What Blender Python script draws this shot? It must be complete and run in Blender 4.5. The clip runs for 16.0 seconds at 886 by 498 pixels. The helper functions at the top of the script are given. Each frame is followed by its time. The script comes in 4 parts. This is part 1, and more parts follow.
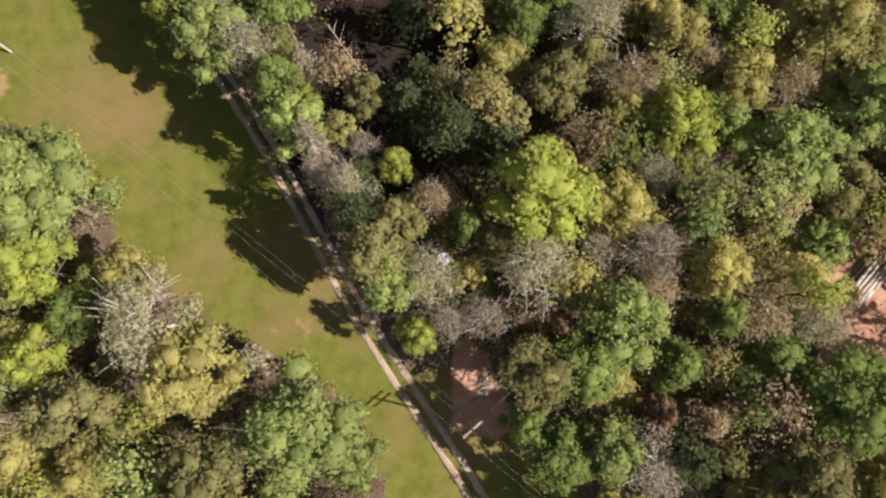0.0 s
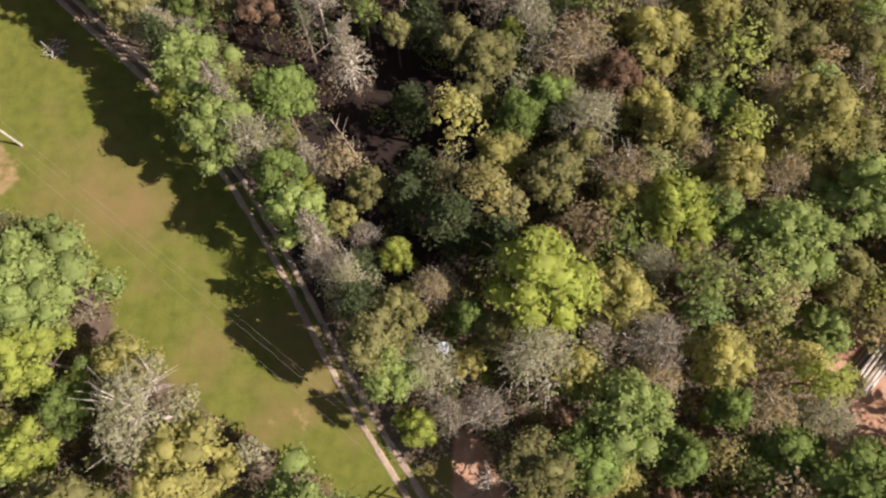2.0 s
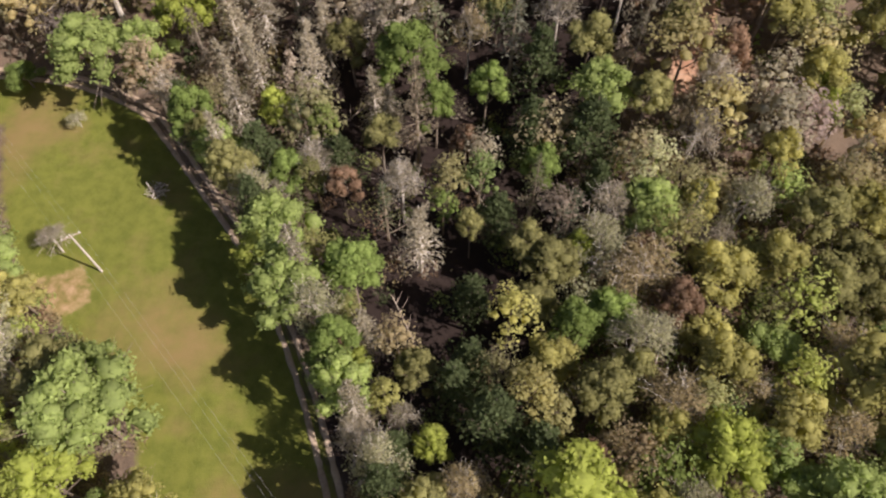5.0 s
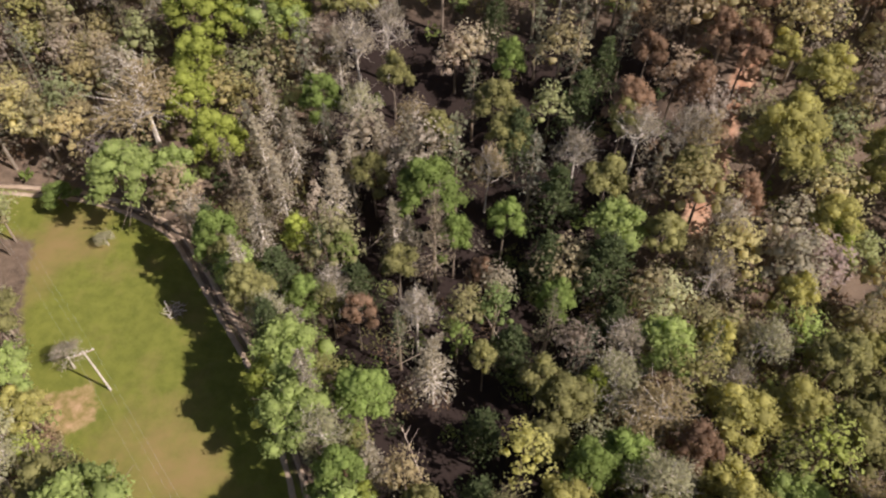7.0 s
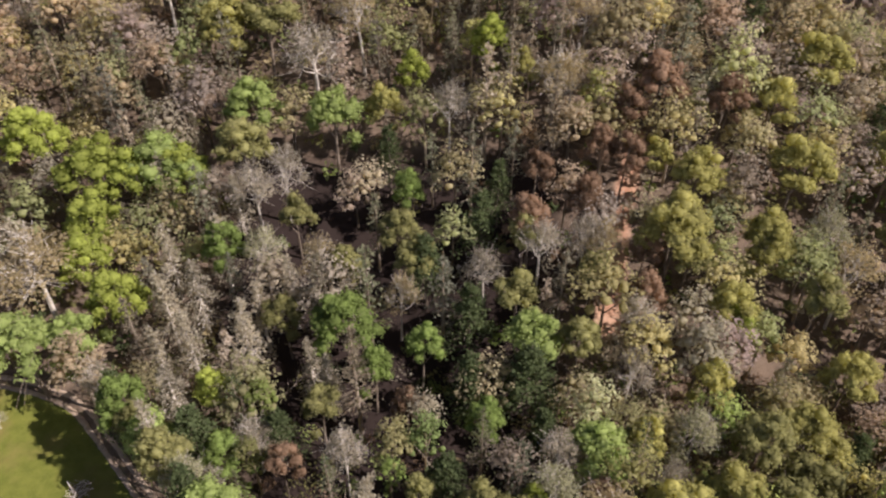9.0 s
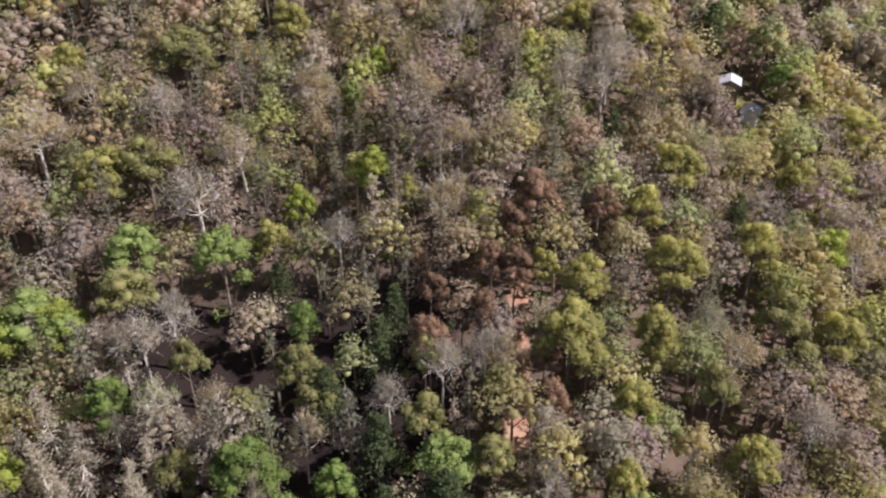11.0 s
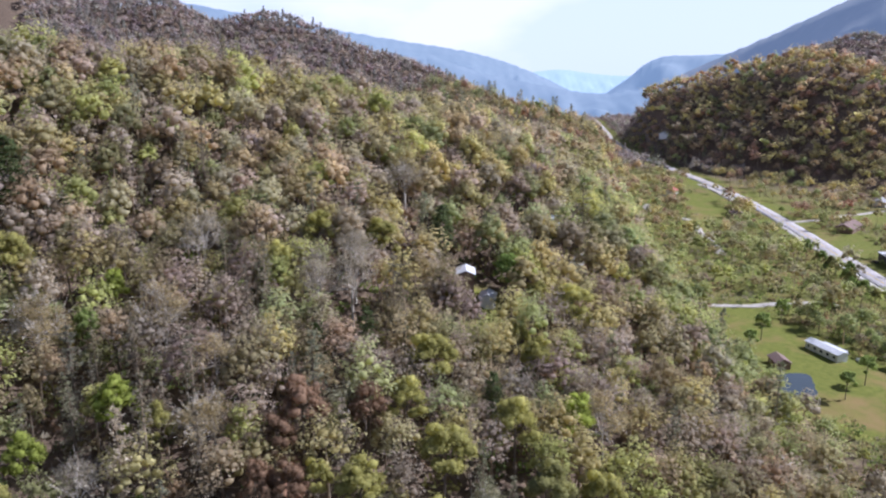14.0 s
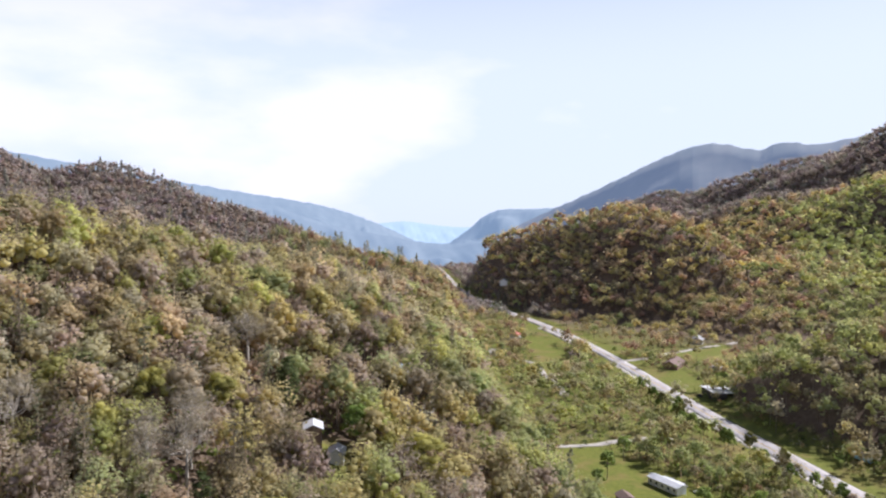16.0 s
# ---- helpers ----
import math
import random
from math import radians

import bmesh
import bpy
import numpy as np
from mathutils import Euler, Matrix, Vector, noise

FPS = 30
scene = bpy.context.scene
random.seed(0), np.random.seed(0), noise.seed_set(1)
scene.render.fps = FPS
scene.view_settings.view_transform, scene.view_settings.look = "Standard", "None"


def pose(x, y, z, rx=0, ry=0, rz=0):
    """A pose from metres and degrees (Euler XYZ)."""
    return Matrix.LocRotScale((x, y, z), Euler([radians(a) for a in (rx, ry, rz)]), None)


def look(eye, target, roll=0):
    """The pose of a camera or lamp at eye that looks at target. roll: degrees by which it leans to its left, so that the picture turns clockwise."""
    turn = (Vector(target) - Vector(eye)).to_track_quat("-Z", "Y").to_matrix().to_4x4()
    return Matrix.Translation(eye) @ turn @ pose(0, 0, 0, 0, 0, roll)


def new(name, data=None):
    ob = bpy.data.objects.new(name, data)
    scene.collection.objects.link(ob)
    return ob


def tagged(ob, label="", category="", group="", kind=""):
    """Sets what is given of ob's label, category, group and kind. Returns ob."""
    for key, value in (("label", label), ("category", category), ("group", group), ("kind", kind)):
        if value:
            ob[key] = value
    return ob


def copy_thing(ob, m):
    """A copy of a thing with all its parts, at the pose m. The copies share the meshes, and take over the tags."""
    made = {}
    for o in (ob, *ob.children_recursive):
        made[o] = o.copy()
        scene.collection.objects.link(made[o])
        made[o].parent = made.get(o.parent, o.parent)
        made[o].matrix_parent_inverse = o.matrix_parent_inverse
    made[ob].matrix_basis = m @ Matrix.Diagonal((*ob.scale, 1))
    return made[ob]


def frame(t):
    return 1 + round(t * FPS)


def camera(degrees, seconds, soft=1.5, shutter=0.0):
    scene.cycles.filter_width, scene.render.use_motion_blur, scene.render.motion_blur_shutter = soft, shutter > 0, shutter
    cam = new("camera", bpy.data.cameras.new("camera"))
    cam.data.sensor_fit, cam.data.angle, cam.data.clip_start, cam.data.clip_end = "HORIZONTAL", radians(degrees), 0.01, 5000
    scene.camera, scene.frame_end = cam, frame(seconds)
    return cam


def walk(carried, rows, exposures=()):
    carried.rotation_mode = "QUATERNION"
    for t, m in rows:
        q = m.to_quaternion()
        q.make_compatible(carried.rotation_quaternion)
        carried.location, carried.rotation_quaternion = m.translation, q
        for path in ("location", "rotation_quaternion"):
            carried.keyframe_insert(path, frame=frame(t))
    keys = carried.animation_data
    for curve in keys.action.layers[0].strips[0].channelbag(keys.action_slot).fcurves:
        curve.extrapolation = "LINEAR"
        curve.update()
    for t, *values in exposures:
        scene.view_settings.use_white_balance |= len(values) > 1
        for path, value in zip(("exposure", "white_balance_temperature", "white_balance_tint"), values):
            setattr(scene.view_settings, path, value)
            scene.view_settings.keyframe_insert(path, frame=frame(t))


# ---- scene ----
# The camera hovers about 88 m over a meadow track; it tilts up from straight down to the skyline and turns to its right.
cam = camera(63.4, 16.0, soft=2.3)
# seconds, x, y, z, heading (right of +Y), pitch, lean
PATH = [
    (0.0, 0.0, 0.0, 88.0, 0.01, -81.42, -0.39),
    (0.5, -0.03, 0.07, 88.08, 0.17, -80.02, -0.24),
    (1.0, -0.06, 0.14, 88.16, 0.35, -78.32, -0.08),
    (1.5, -0.08, 0.21, 88.24, 0.47, -76.54, -0.03),
    (2.0, -0.11, 0.27, 88.31, 0.52, -74.56, -0.03),
    (2.5, -0.13, 0.34, 88.39, 0.63, -72.19, 0.09),
    (3.0, -0.16, 0.39, 88.46, 0.67, -69.68, 0.07),
    (3.5, -0.18, 0.45, 88.53, 0.77, -67.27, 0.17),
    (4.0, -0.19, 0.5, 88.6, -1.66, -64.54, 0.32),
    (4.5, -0.21, 0.55, 88.67, -7.12, -62.19, 0.73),
    (7.0, -0.23, 0.75, 88.98, -12.18, -49.58, 0.45),
    (7.5, -0.22, 0.78, 89.03, -5.72, -46.98, 0.01),
    (8.0, -0.2, 0.81, 89.08, -2.9, -44.42, -0.08),
    (8.5, -0.18, 0.83, 89.13, -2.9, -41.96, -0.1),
    (11.0, 0.03, 0.9, 89.33, 7.1, -29.61, -0.09),
    (11.5, 0.09, 0.91, 89.36, 14.89, -27.24, -0.08),
    (12.0, 0.16, 0.91, 89.39, 14.91, -24.67, -0.08),
    (12.5, 0.24, 0.91, 89.41, 18.82, -22.03, -0.08),
    (13.0, 0.33, 0.91, 89.43, 21.05, -19.28, -0.08),
    (13.5, 0.43, 0.9, 89.45, 23.73, -16.45, 0.01),
    (14.0, 0.53, 0.89, 89.47, 27.23, -13.6, 0.03),
    (14.5, 0.65, 0.88, 89.48, 32.75, -10.72, 0.1),
    (15.0, 0.78, 0.86, 89.48, 37.65, -7.79, 0.17),
    (15.5, 0.92, 0.84, 89.49, 39.31, -4.87, 0.15),
    (16.0, 1.07, 0.82, 89.49, 39.27, -1.76, 0.13),
]
walk(cam, [(t, pose(x, y, z, 90 + p, 0, -h) @ pose(0, 0, 0, 0, 0, lean)) for t, x, y, z, h, p, lean in PATH],
     exposures=[(0.0, 0.84, 6450, 23), (7.0, 0.82, 6350, 22), (11.0, 0.85, 5800, 24), (13.0, 0.78, 5250, 23), (14.5, 0.77, 5350, 20), (16.0, 0.76, 5750, 17)])

# ---------------------------------------------------------------- light
SUN_AZ, SUN_EL = 104.0, 42.0        # degrees: azimuth right of +Y, elevation


def tree_of(mat):
    mat.use_nodes = True
    nt = mat.node_tree
    nt.nodes.clear()
    return nt


def node(nt, kind, **values):
    n = nt.nodes.new(kind)
    for key, value in values.items():
        if key in n.inputs:
            n.inputs[key].default_value = value
        else:
            setattr(n, key, value)
    return n


world = bpy.data.worlds.new("sky")
scene.world = world
wt = tree_of(world)
sky = node(wt, "ShaderNodeTexSky", sky_type="NISHITA", sun_disc=False, sun_elevation=radians(SUN_EL),
           sun_rotation=radians(SUN_AZ), air_density=1.0, dust_density=2.5, ozone_density=1.0, altitude=600)
coord = node(wt, "ShaderNodeTexCoord")
stretch = node(wt, "ShaderNodeMapping")
stretch.inputs["Scale"].default_value = (1.0, 1.0, 2.6)
stretch.inputs["Location"].default_value = (1.15, -0.35, 0.2)
veil = node(wt, "ShaderNodeTexNoise", Scale=2.1, Detail=8.0, Roughness=0.5)
veil_ramp = node(wt, "ShaderNodeMapRange")
veil_ramp.inputs["From Min"].default_value, veil_ramp.inputs["From Max"].default_value = 0.54, 0.64
veil_ramp.inputs["To Min"].default_value, veil_ramp.inputs["To Max"].default_value = 0.0, 1.0
axis = node(wt, "ShaderNodeSeparateXYZ")
low = node(wt, "ShaderNodeMapRange", interpolation_type="SMOOTHSTEP")       # the haze thins out towards the zenith
low.inputs["From Min"].default_value, low.inputs["From Max"].default_value = 0.62, 0.18
haze = node(wt, "ShaderNodeMath", operation="MULTIPLY")
cloudy = node(wt, "ShaderNodeMix", data_type="RGBA")
veil_mix = node(wt, "ShaderNodeMix", data_type="RGBA")
veil_mix.inputs[6].default_value = (11.7, 12.5, 13.3, 1)
veil_mix.inputs[7].default_value = (14.6, 14.3, 14.9, 1)
wt.links.new(veil_mix.outputs[2], cloudy.inputs[7])
back = node(wt, "ShaderNodeBackground", Strength=0.046)
wout = node(wt, "ShaderNodeOutputWorld")
wt.links.new(coord.outputs["Generated"], stretch.inputs["Vector"])
wt.links.new(coord.outputs["Generated"], axis.inputs[0])
wt.links.new(axis.outputs[2], low.inputs["Value"])
wt.links.new(stretch.outputs[0], veil.inputs["Vector"])
west = node(wt, "ShaderNodeVectorMath", operation="DOT_PRODUCT")      # the thin cloud gathers to one side
west.inputs[1].default_value = (-0.777, 0.629, 0.35)
gather = node(wt, "ShaderNodeMath", operation="MULTIPLY_ADD")
gather.inputs[1].default_value = 0.30
wt.links.new(coord.outputs["Generated"], west.inputs[0])
wt.links.new(west.outputs["Value"], gather.inputs[0])
wt.links.new(veil.outputs["Fac"], gather.inputs[2])
wt.links.new(gather.outputs[0], veil_ramp.inputs["Value"])
wt.links.new(veil_ramp.outputs[0], veil_mix.inputs[0])
haze.inputs[0].default_value = 0.9
wt.links.new(low.outputs[0], haze.inputs[1])
wt.links.new(haze.outputs[0], cloudy.inputs[0])
wt.links.new(sky.outputs[0], cloudy.inputs[6])
wt.links.new(cloudy.outputs[2], back.inputs["Color"])
wt.links.new(back.outputs[0], wout.inputs[0])

sun = new("sun", bpy.data.lights.new("sun", "SUN"))
sun.data.energy, sun.data.angle, sun.data.color = 5.0, radians(0.6), (1.0, 0.93, 0.82)
sa, se = radians(SUN_AZ), radians(SUN_EL)
sun.matrix_world = look((0, 0, 200), Vector((0, 0, 200)) - Vector((math.sin(sa) * math.cos(se), math.cos(sa) * math.cos(se), math.sin(se))))


# ---------------------------------------------------------------- materials
def bsdf_material(name, low, high, scale=1.0, rough=0.9, bump=0.3, fine=8.0, metal=0.0, detail=6.0, spec=0.2):
    """A matt surface whose colour wanders between low and high at two scales, with fine relief."""
    mat = bpy.data.materials.new(name)
    nt = tree_of(mat)
    out = node(nt, "ShaderNodeOutputMaterial")
    b = node(nt, "ShaderNodeBsdfPrincipled", Roughness=rough, Metallic=metal)
    b.inputs["Specular IOR Level"].default_value = spec
    pos = node(nt, "ShaderNodeTexCoord")
    n1 = node(nt, "ShaderNodeTexNoise", Scale=scale, Detail=detail, Roughness=0.6)
    n2 = node(nt, "ShaderNodeTexNoise", Scale=scale * fine, Detail=3.0)
    add = node(nt, "ShaderNodeMath", operation="MULTIPLY_ADD")
    add.inputs[1].default_value, add.inputs[2].default_value = 0.45, 0.0
    sumn = node(nt, "ShaderNodeMath", operation="ADD")
    r = node(nt, "ShaderNodeMapRange")
    r.inputs["From Min"].default_value, r.inputs["From Max"].default_value = 0.45, 1.0
    mix = node(nt, "ShaderNodeMix", data_type="RGBA")
    mix.inputs[6].default_value, mix.inputs[7].default_value = (*low, 1), (*high, 1)
    bp = node(nt, "ShaderNodeBump", Strength=bump, Distance=0.1)
    for tex in (n1, n2):
        nt.links.new(pos.outputs["Object"], tex.inputs["Vector"])
    nt.links.new(n2.outputs["Fac"], add.inputs[0])
    nt.links.new(n1.outputs["Fac"], sumn.inputs[0])
    nt.links.new(add.outputs[0], sumn.inputs[1])
    nt.links.new(sumn.outputs[0], r.inputs["Value"])
    nt.links.new(r.outputs[0], mix.inputs[0])
    nt.links.new(mix.outputs[2], b.inputs["Base Color"])
    nt.links.new(n2.outputs["Fac"], bp.inputs["Height"])
    nt.links.new(bp.outputs[0], b.inputs["Normal"])
    nt.links.new(b.outputs[0], out.inputs[0])
    return mat


def leaf_material(name, colour=None, spread=0.24):
    """Thin leaves that let some light through; colour None: taken from the mesh's leaf_colour."""
    mat = bpy.data.materials.new(name)
    nt = tree_of(mat)
    out = node(nt, "ShaderNodeOutputMaterial")
    geo = node(nt, "ShaderNodeNewGeometry")
    obj = node(nt, "ShaderNodeObjectInfo")
    rnd = node(nt, "ShaderNodeMapRange")
    rnd.inputs["To Min"].default_value, rnd.inputs["To Max"].default_value = 1 - spread, 1 + spread
    own = node(nt, "ShaderNodeMapRange")
    own.inputs["To Min"].default_value, own.inputs["To Max"].default_value = 0.82, 1.18
    mul = node(nt, "ShaderNodeMath", operation="MULTIPLY")
    tint = node(nt, "ShaderNodeVectorMath", operation="SCALE")
    if colour is None:
        src = node(nt, "ShaderNodeAttribute", attribute_name="leaf_colour")
        nt.links.new(src.outputs["Color"], tint.inputs[0])
    else:
        tint.inputs[0].default_value = colour
    nt.links.new(geo.outputs["Random Per Island"], rnd.inputs["Value"])
    nt.links.new(obj.outputs["Random"], own.inputs["Value"])
    nt.links.new(rnd.outputs[0], mul.inputs[0])
    nt.links.new(own.outputs[0], mul.inputs[1])
    speck = node(nt, "ShaderNodeTexNoise", Scale=1.3, Detail=5.0, Roughness=0.7)        # leaf clumps, light and dark
    where = node(nt, "ShaderNodeTexCoord")
    clump = node(nt, "ShaderNodeMapRange")
    clump.inputs["From Min"].default_value, clump.inputs["From Max"].default_value = 0.3, 0.7
    clump.inputs["To Min"].default_value, clump.inputs["To Max"].default_value = 0.80, 1.20
    both = node(nt, "ShaderNodeMath", operation="MULTIPLY")
    nt.links.new(where.outputs["Object"], speck.inputs["Vector"])
    nt.links.new(speck.outputs["Fac"], clump.inputs["Value"])
    nt.links.new(mul.outputs[0], both.inputs[0])
    nt.links.new(clump.outputs[0], both.inputs[1])
    nt.links.new(both.outputs[0], tint.inputs["Scale"])
    dif = node(nt, "ShaderNodeBsdfDiffuse")
    tra = node(nt, "ShaderNodeBsdfTranslucent")
    mx = node(nt, "ShaderNodeMixShader", Fac=0.55)
    glow = node(nt, "ShaderNodeVectorMath", operation="MULTIPLY")       # light comes through young leaves yellower and stronger
    glow.inputs[1].default_value = (1.4, 1.35, 1.1)
    nt.links.new(tint.outputs[0], glow.inputs[0])
    nt.links.new(tint.outputs[0], dif.inputs["Color"])
    nt.links.new(glow.outputs[0], tra.inputs["Color"])
    nt.links.new(dif.outputs[0], mx.inputs[1])
    nt.links.new(tra.outputs[0], mx.inputs[2])
    nt.links.new(mx.outputs[0], out.inputs[0])
    return mat


LEAF = {
    "lime": (0.285, 0.325, 0.075),
    "yellow": (0.34, 0.325, 0.115),
    "green": (0.185, 0.245, 0.072),
    "fresh": (0.265, 0.325, 0.11),
    "olive": (0.235, 0.23, 0.095),
    "tan": (0.32, 0.265, 0.15),
    "grey": (0.275, 0.245, 0.185),
    "russet": (0.235, 0.16, 0.105),
    "pine": (0.095, 0.12, 0.055),
    "silver": (0.30, 0.295, 0.18),
    "dead": (0.32, 0.29, 0.22),
}
LEAF_MAT = {k: leaf_material("leaf_" + k, c) for k, c in LEAF.items()}
MIXED_LEAF = leaf_material("leaf_mixed", None, 0.10)
BARK = bsdf_material("bark", (0.10, 0.075, 0.055), (0.26, 0.21, 0.16), 1.5)
PALE_BARK = bsdf_material("pale_bark", (0.34, 0.30, 0.25), (0.62, 0.57, 0.49), 1.2)
DIRT = bsdf_material("dirt", (0.22, 0.16, 0.11), (0.44, 0.35, 0.26), 0.35)
RED_SOIL = bsdf_material("red_soil", (0.30, 0.13, 0.07), (0.45, 0.25, 0.15), 0.3)
ASPHALT = bsdf_material("asphalt", (0.27, 0.25, 0.25), (0.38, 0.355, 0.35), 0.08)
GRAVEL = bsdf_material("gravel", (0.28, 0.255, 0.23), (0.43, 0.40, 0.36), 0.3)
WATER = bsdf_material("pond_water", (0.012, 0.02, 0.025), (0.02, 0.03, 0.035), 0.2, rough=0.06, bump=0.02, spec=0.5)
WOOD = bsdf_material("weathered_wood", (0.25, 0.19, 0.14), (0.5, 0.42, 0.34), 1.0)

# ---------------------------------------------------------------- the lie of the land
def smooth(a, b, v):
    u = np.clip((v - a) / (b - a), 0, 1)
    return u * u * (3 - 2 * u)


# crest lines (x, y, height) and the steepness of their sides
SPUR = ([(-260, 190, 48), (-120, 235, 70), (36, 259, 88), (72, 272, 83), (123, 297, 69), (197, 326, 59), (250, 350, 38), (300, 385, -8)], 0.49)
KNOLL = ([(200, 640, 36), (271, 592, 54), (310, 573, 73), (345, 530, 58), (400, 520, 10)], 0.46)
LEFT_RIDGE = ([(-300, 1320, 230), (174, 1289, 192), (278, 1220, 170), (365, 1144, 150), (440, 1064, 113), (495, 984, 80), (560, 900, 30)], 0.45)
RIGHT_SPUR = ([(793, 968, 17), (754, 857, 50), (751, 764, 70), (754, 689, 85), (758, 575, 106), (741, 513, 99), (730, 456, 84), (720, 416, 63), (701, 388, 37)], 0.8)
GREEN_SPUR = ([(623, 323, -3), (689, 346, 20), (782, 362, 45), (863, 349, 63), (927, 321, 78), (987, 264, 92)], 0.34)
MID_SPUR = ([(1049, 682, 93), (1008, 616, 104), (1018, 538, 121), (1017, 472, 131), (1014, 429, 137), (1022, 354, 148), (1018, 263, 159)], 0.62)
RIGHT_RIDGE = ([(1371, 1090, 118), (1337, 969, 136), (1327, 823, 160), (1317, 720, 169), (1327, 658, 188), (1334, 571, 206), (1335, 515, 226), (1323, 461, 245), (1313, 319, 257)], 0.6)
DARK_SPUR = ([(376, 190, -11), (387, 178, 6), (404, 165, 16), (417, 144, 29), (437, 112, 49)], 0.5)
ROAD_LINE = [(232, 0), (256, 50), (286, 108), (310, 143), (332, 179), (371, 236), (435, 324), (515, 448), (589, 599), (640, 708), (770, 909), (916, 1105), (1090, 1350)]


def to_polyline(x, y, pts):
    """Distance to a polyline in plan and the third value of the nearest place on it."""
    best = np.full(np.shape(x), 1e9)
    val = np.zeros(np.shape(x))
    for a, b in zip(pts[:-1], pts[1:]):
        ax, ay, bx, by = a[0], a[1], b[0], b[1]
        u = np.clip(((x - ax) * (bx - ax) + (y - ay) * (by - ay)) / ((bx - ax) ** 2 + (by - ay) ** 2), 0, 1)
        d = np.hypot(x - ax - u * (bx - ax), y - ay - u * (by - ay))
        near = d < best
        best = np.where(near, d, best)
        if len(a) > 2:
            val = np.where(near, a[2] + u * (b[2] - a[2]), val)
    return best, val


def crest(x, y, line):
    pts, slope = line
    h = np.full(np.shape(x), -1e9)
    for a, b in zip(pts[:-1], pts[1:]):
        u = np.clip(((x - a[0]) * (b[0] - a[0]) + (y - a[1]) * (b[1] - a[1])) / ((b[0] - a[0]) ** 2 + (b[1] - a[1]) ** 2), 0, 1)
        d = np.hypot(x - a[0] - u * (b[0] - a[0]), y - a[1] - u * (b[1] - a[1]))
        h = np.maximum(h, a[2] + u * (b[2] - a[2]) - (np.sqrt((slope * d) ** 2 + 36) - 6))
    return h


def wave(x, y, size, seed):
    """Cheap smooth noise from a few crossed sines, about -1 to 1."""
    r = np.random.RandomState(seed)
    s = 0
    for _ in range(5):
        a, ph, k = r.uniform(0, 6.28), r.uniform(0, 6.28), r.uniform(0.6, 1.6) * 6.28 / size
        s = s + np.sin((x * np.cos(a) + y * np.sin(a)) * k + ph)
    return s / 3.0


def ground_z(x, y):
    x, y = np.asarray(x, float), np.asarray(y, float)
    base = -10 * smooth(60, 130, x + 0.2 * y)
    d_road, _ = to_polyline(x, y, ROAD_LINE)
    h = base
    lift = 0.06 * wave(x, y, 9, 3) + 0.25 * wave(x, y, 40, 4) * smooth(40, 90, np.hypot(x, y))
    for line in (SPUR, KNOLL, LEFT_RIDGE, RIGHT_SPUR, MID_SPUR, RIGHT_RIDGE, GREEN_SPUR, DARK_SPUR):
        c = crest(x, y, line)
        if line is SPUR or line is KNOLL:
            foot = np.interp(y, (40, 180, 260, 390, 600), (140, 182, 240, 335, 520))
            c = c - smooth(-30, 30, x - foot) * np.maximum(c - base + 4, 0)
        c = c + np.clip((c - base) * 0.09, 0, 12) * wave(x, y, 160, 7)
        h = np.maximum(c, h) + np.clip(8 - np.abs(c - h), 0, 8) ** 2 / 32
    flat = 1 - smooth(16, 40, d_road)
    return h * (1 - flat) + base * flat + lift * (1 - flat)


def inside(x, y, poly):
    r = np.zeros(np.shape(x), bool)
    for (ax, ay), (bx, by) in zip(poly, poly[1:] + poly[:1]):
        r ^= ((ay > y) != (by > y)) & (x < (bx - ax) * (y - ay) / (by - ay + 1e-12) + ax)
    return r


TRACK = [(16, -38), (9, -25), (3.9, -16.5), (-0.4, -9.8), (-5.8, -1.8), (-11.4, 7.1), (-15.7, 14.9), (-20.2, 23.2), (-25.1, 31.5), (-32.5, 42), (-39.4, 49.4), (-46.8, 56.1), (-55.7, 64.6), (-60, 68.2), (-65, 70.2), (-73.6, 72.1), (-82.4, 72.6), (-94.7, 71.1), (-120, 66)]
MEADOW = [(-3, -38), (-7, -14), (-11, -6), (-18, -1), (-25, 2.4), (-34, 8.7), (-39, 12), (-42, 19), (-48, 24.5), (-56, 30), (-66, 36), (-75, 48), (-82, 62), (-120, 60), (-120, 66),
          (-95, 71), (-74, 71.5), (-60, 67), (-47, 55), (-39, 48.5), (-32, 41), (-24.5, 30.5), (-19.5, 22), (-14, 12), (-9, 4), (-5, -2), (1, -1), (8, -9), (15, -12), (22, -38)]
LAWNS = [
    [(190, 112), (186, 150), (200, 180), (216, 198), (240, 212), (258, 204), (252, 168), (246, 140), (230, 104), (205, 96)],
    [(459, 446), (490, 445), (466, 405), (395, 346), (392, 372)],
    [(490, 318), (566, 318), (552, 300), (486, 276)],
    [(414, 284), (450, 276), (424, 240), (389, 245)],
    [(376, 372), (350, 330), (362, 322), (388, 352)],
]
YARD = [(80, 152), (78, 140), (74, 128), (84, 130), (99, 149), (98, 162), (86, 165)]
CLEARING = [(44, -3), (45, 8), (50, 15), (58, 15), (62, 4), (56, -6)]
PINK_PATCH = [(1, -8.5), (1, 1), (4, 4), (6, -2), (9, -8.5), (6, -10)]
# wooded hollow whose floor is coloured dark for the deep shade in it
SHADED_HOLLOW = [(-20, 20), (-9, 13), (6, 22), (12, 62), (16, 112), (-44, 112), (-42, 82), (-32, 60)]
RED_CUT = [(19.5, 80), (24, 80), (26.5, 97), (31, 114), (27.5, 114), (22.5, 97)]

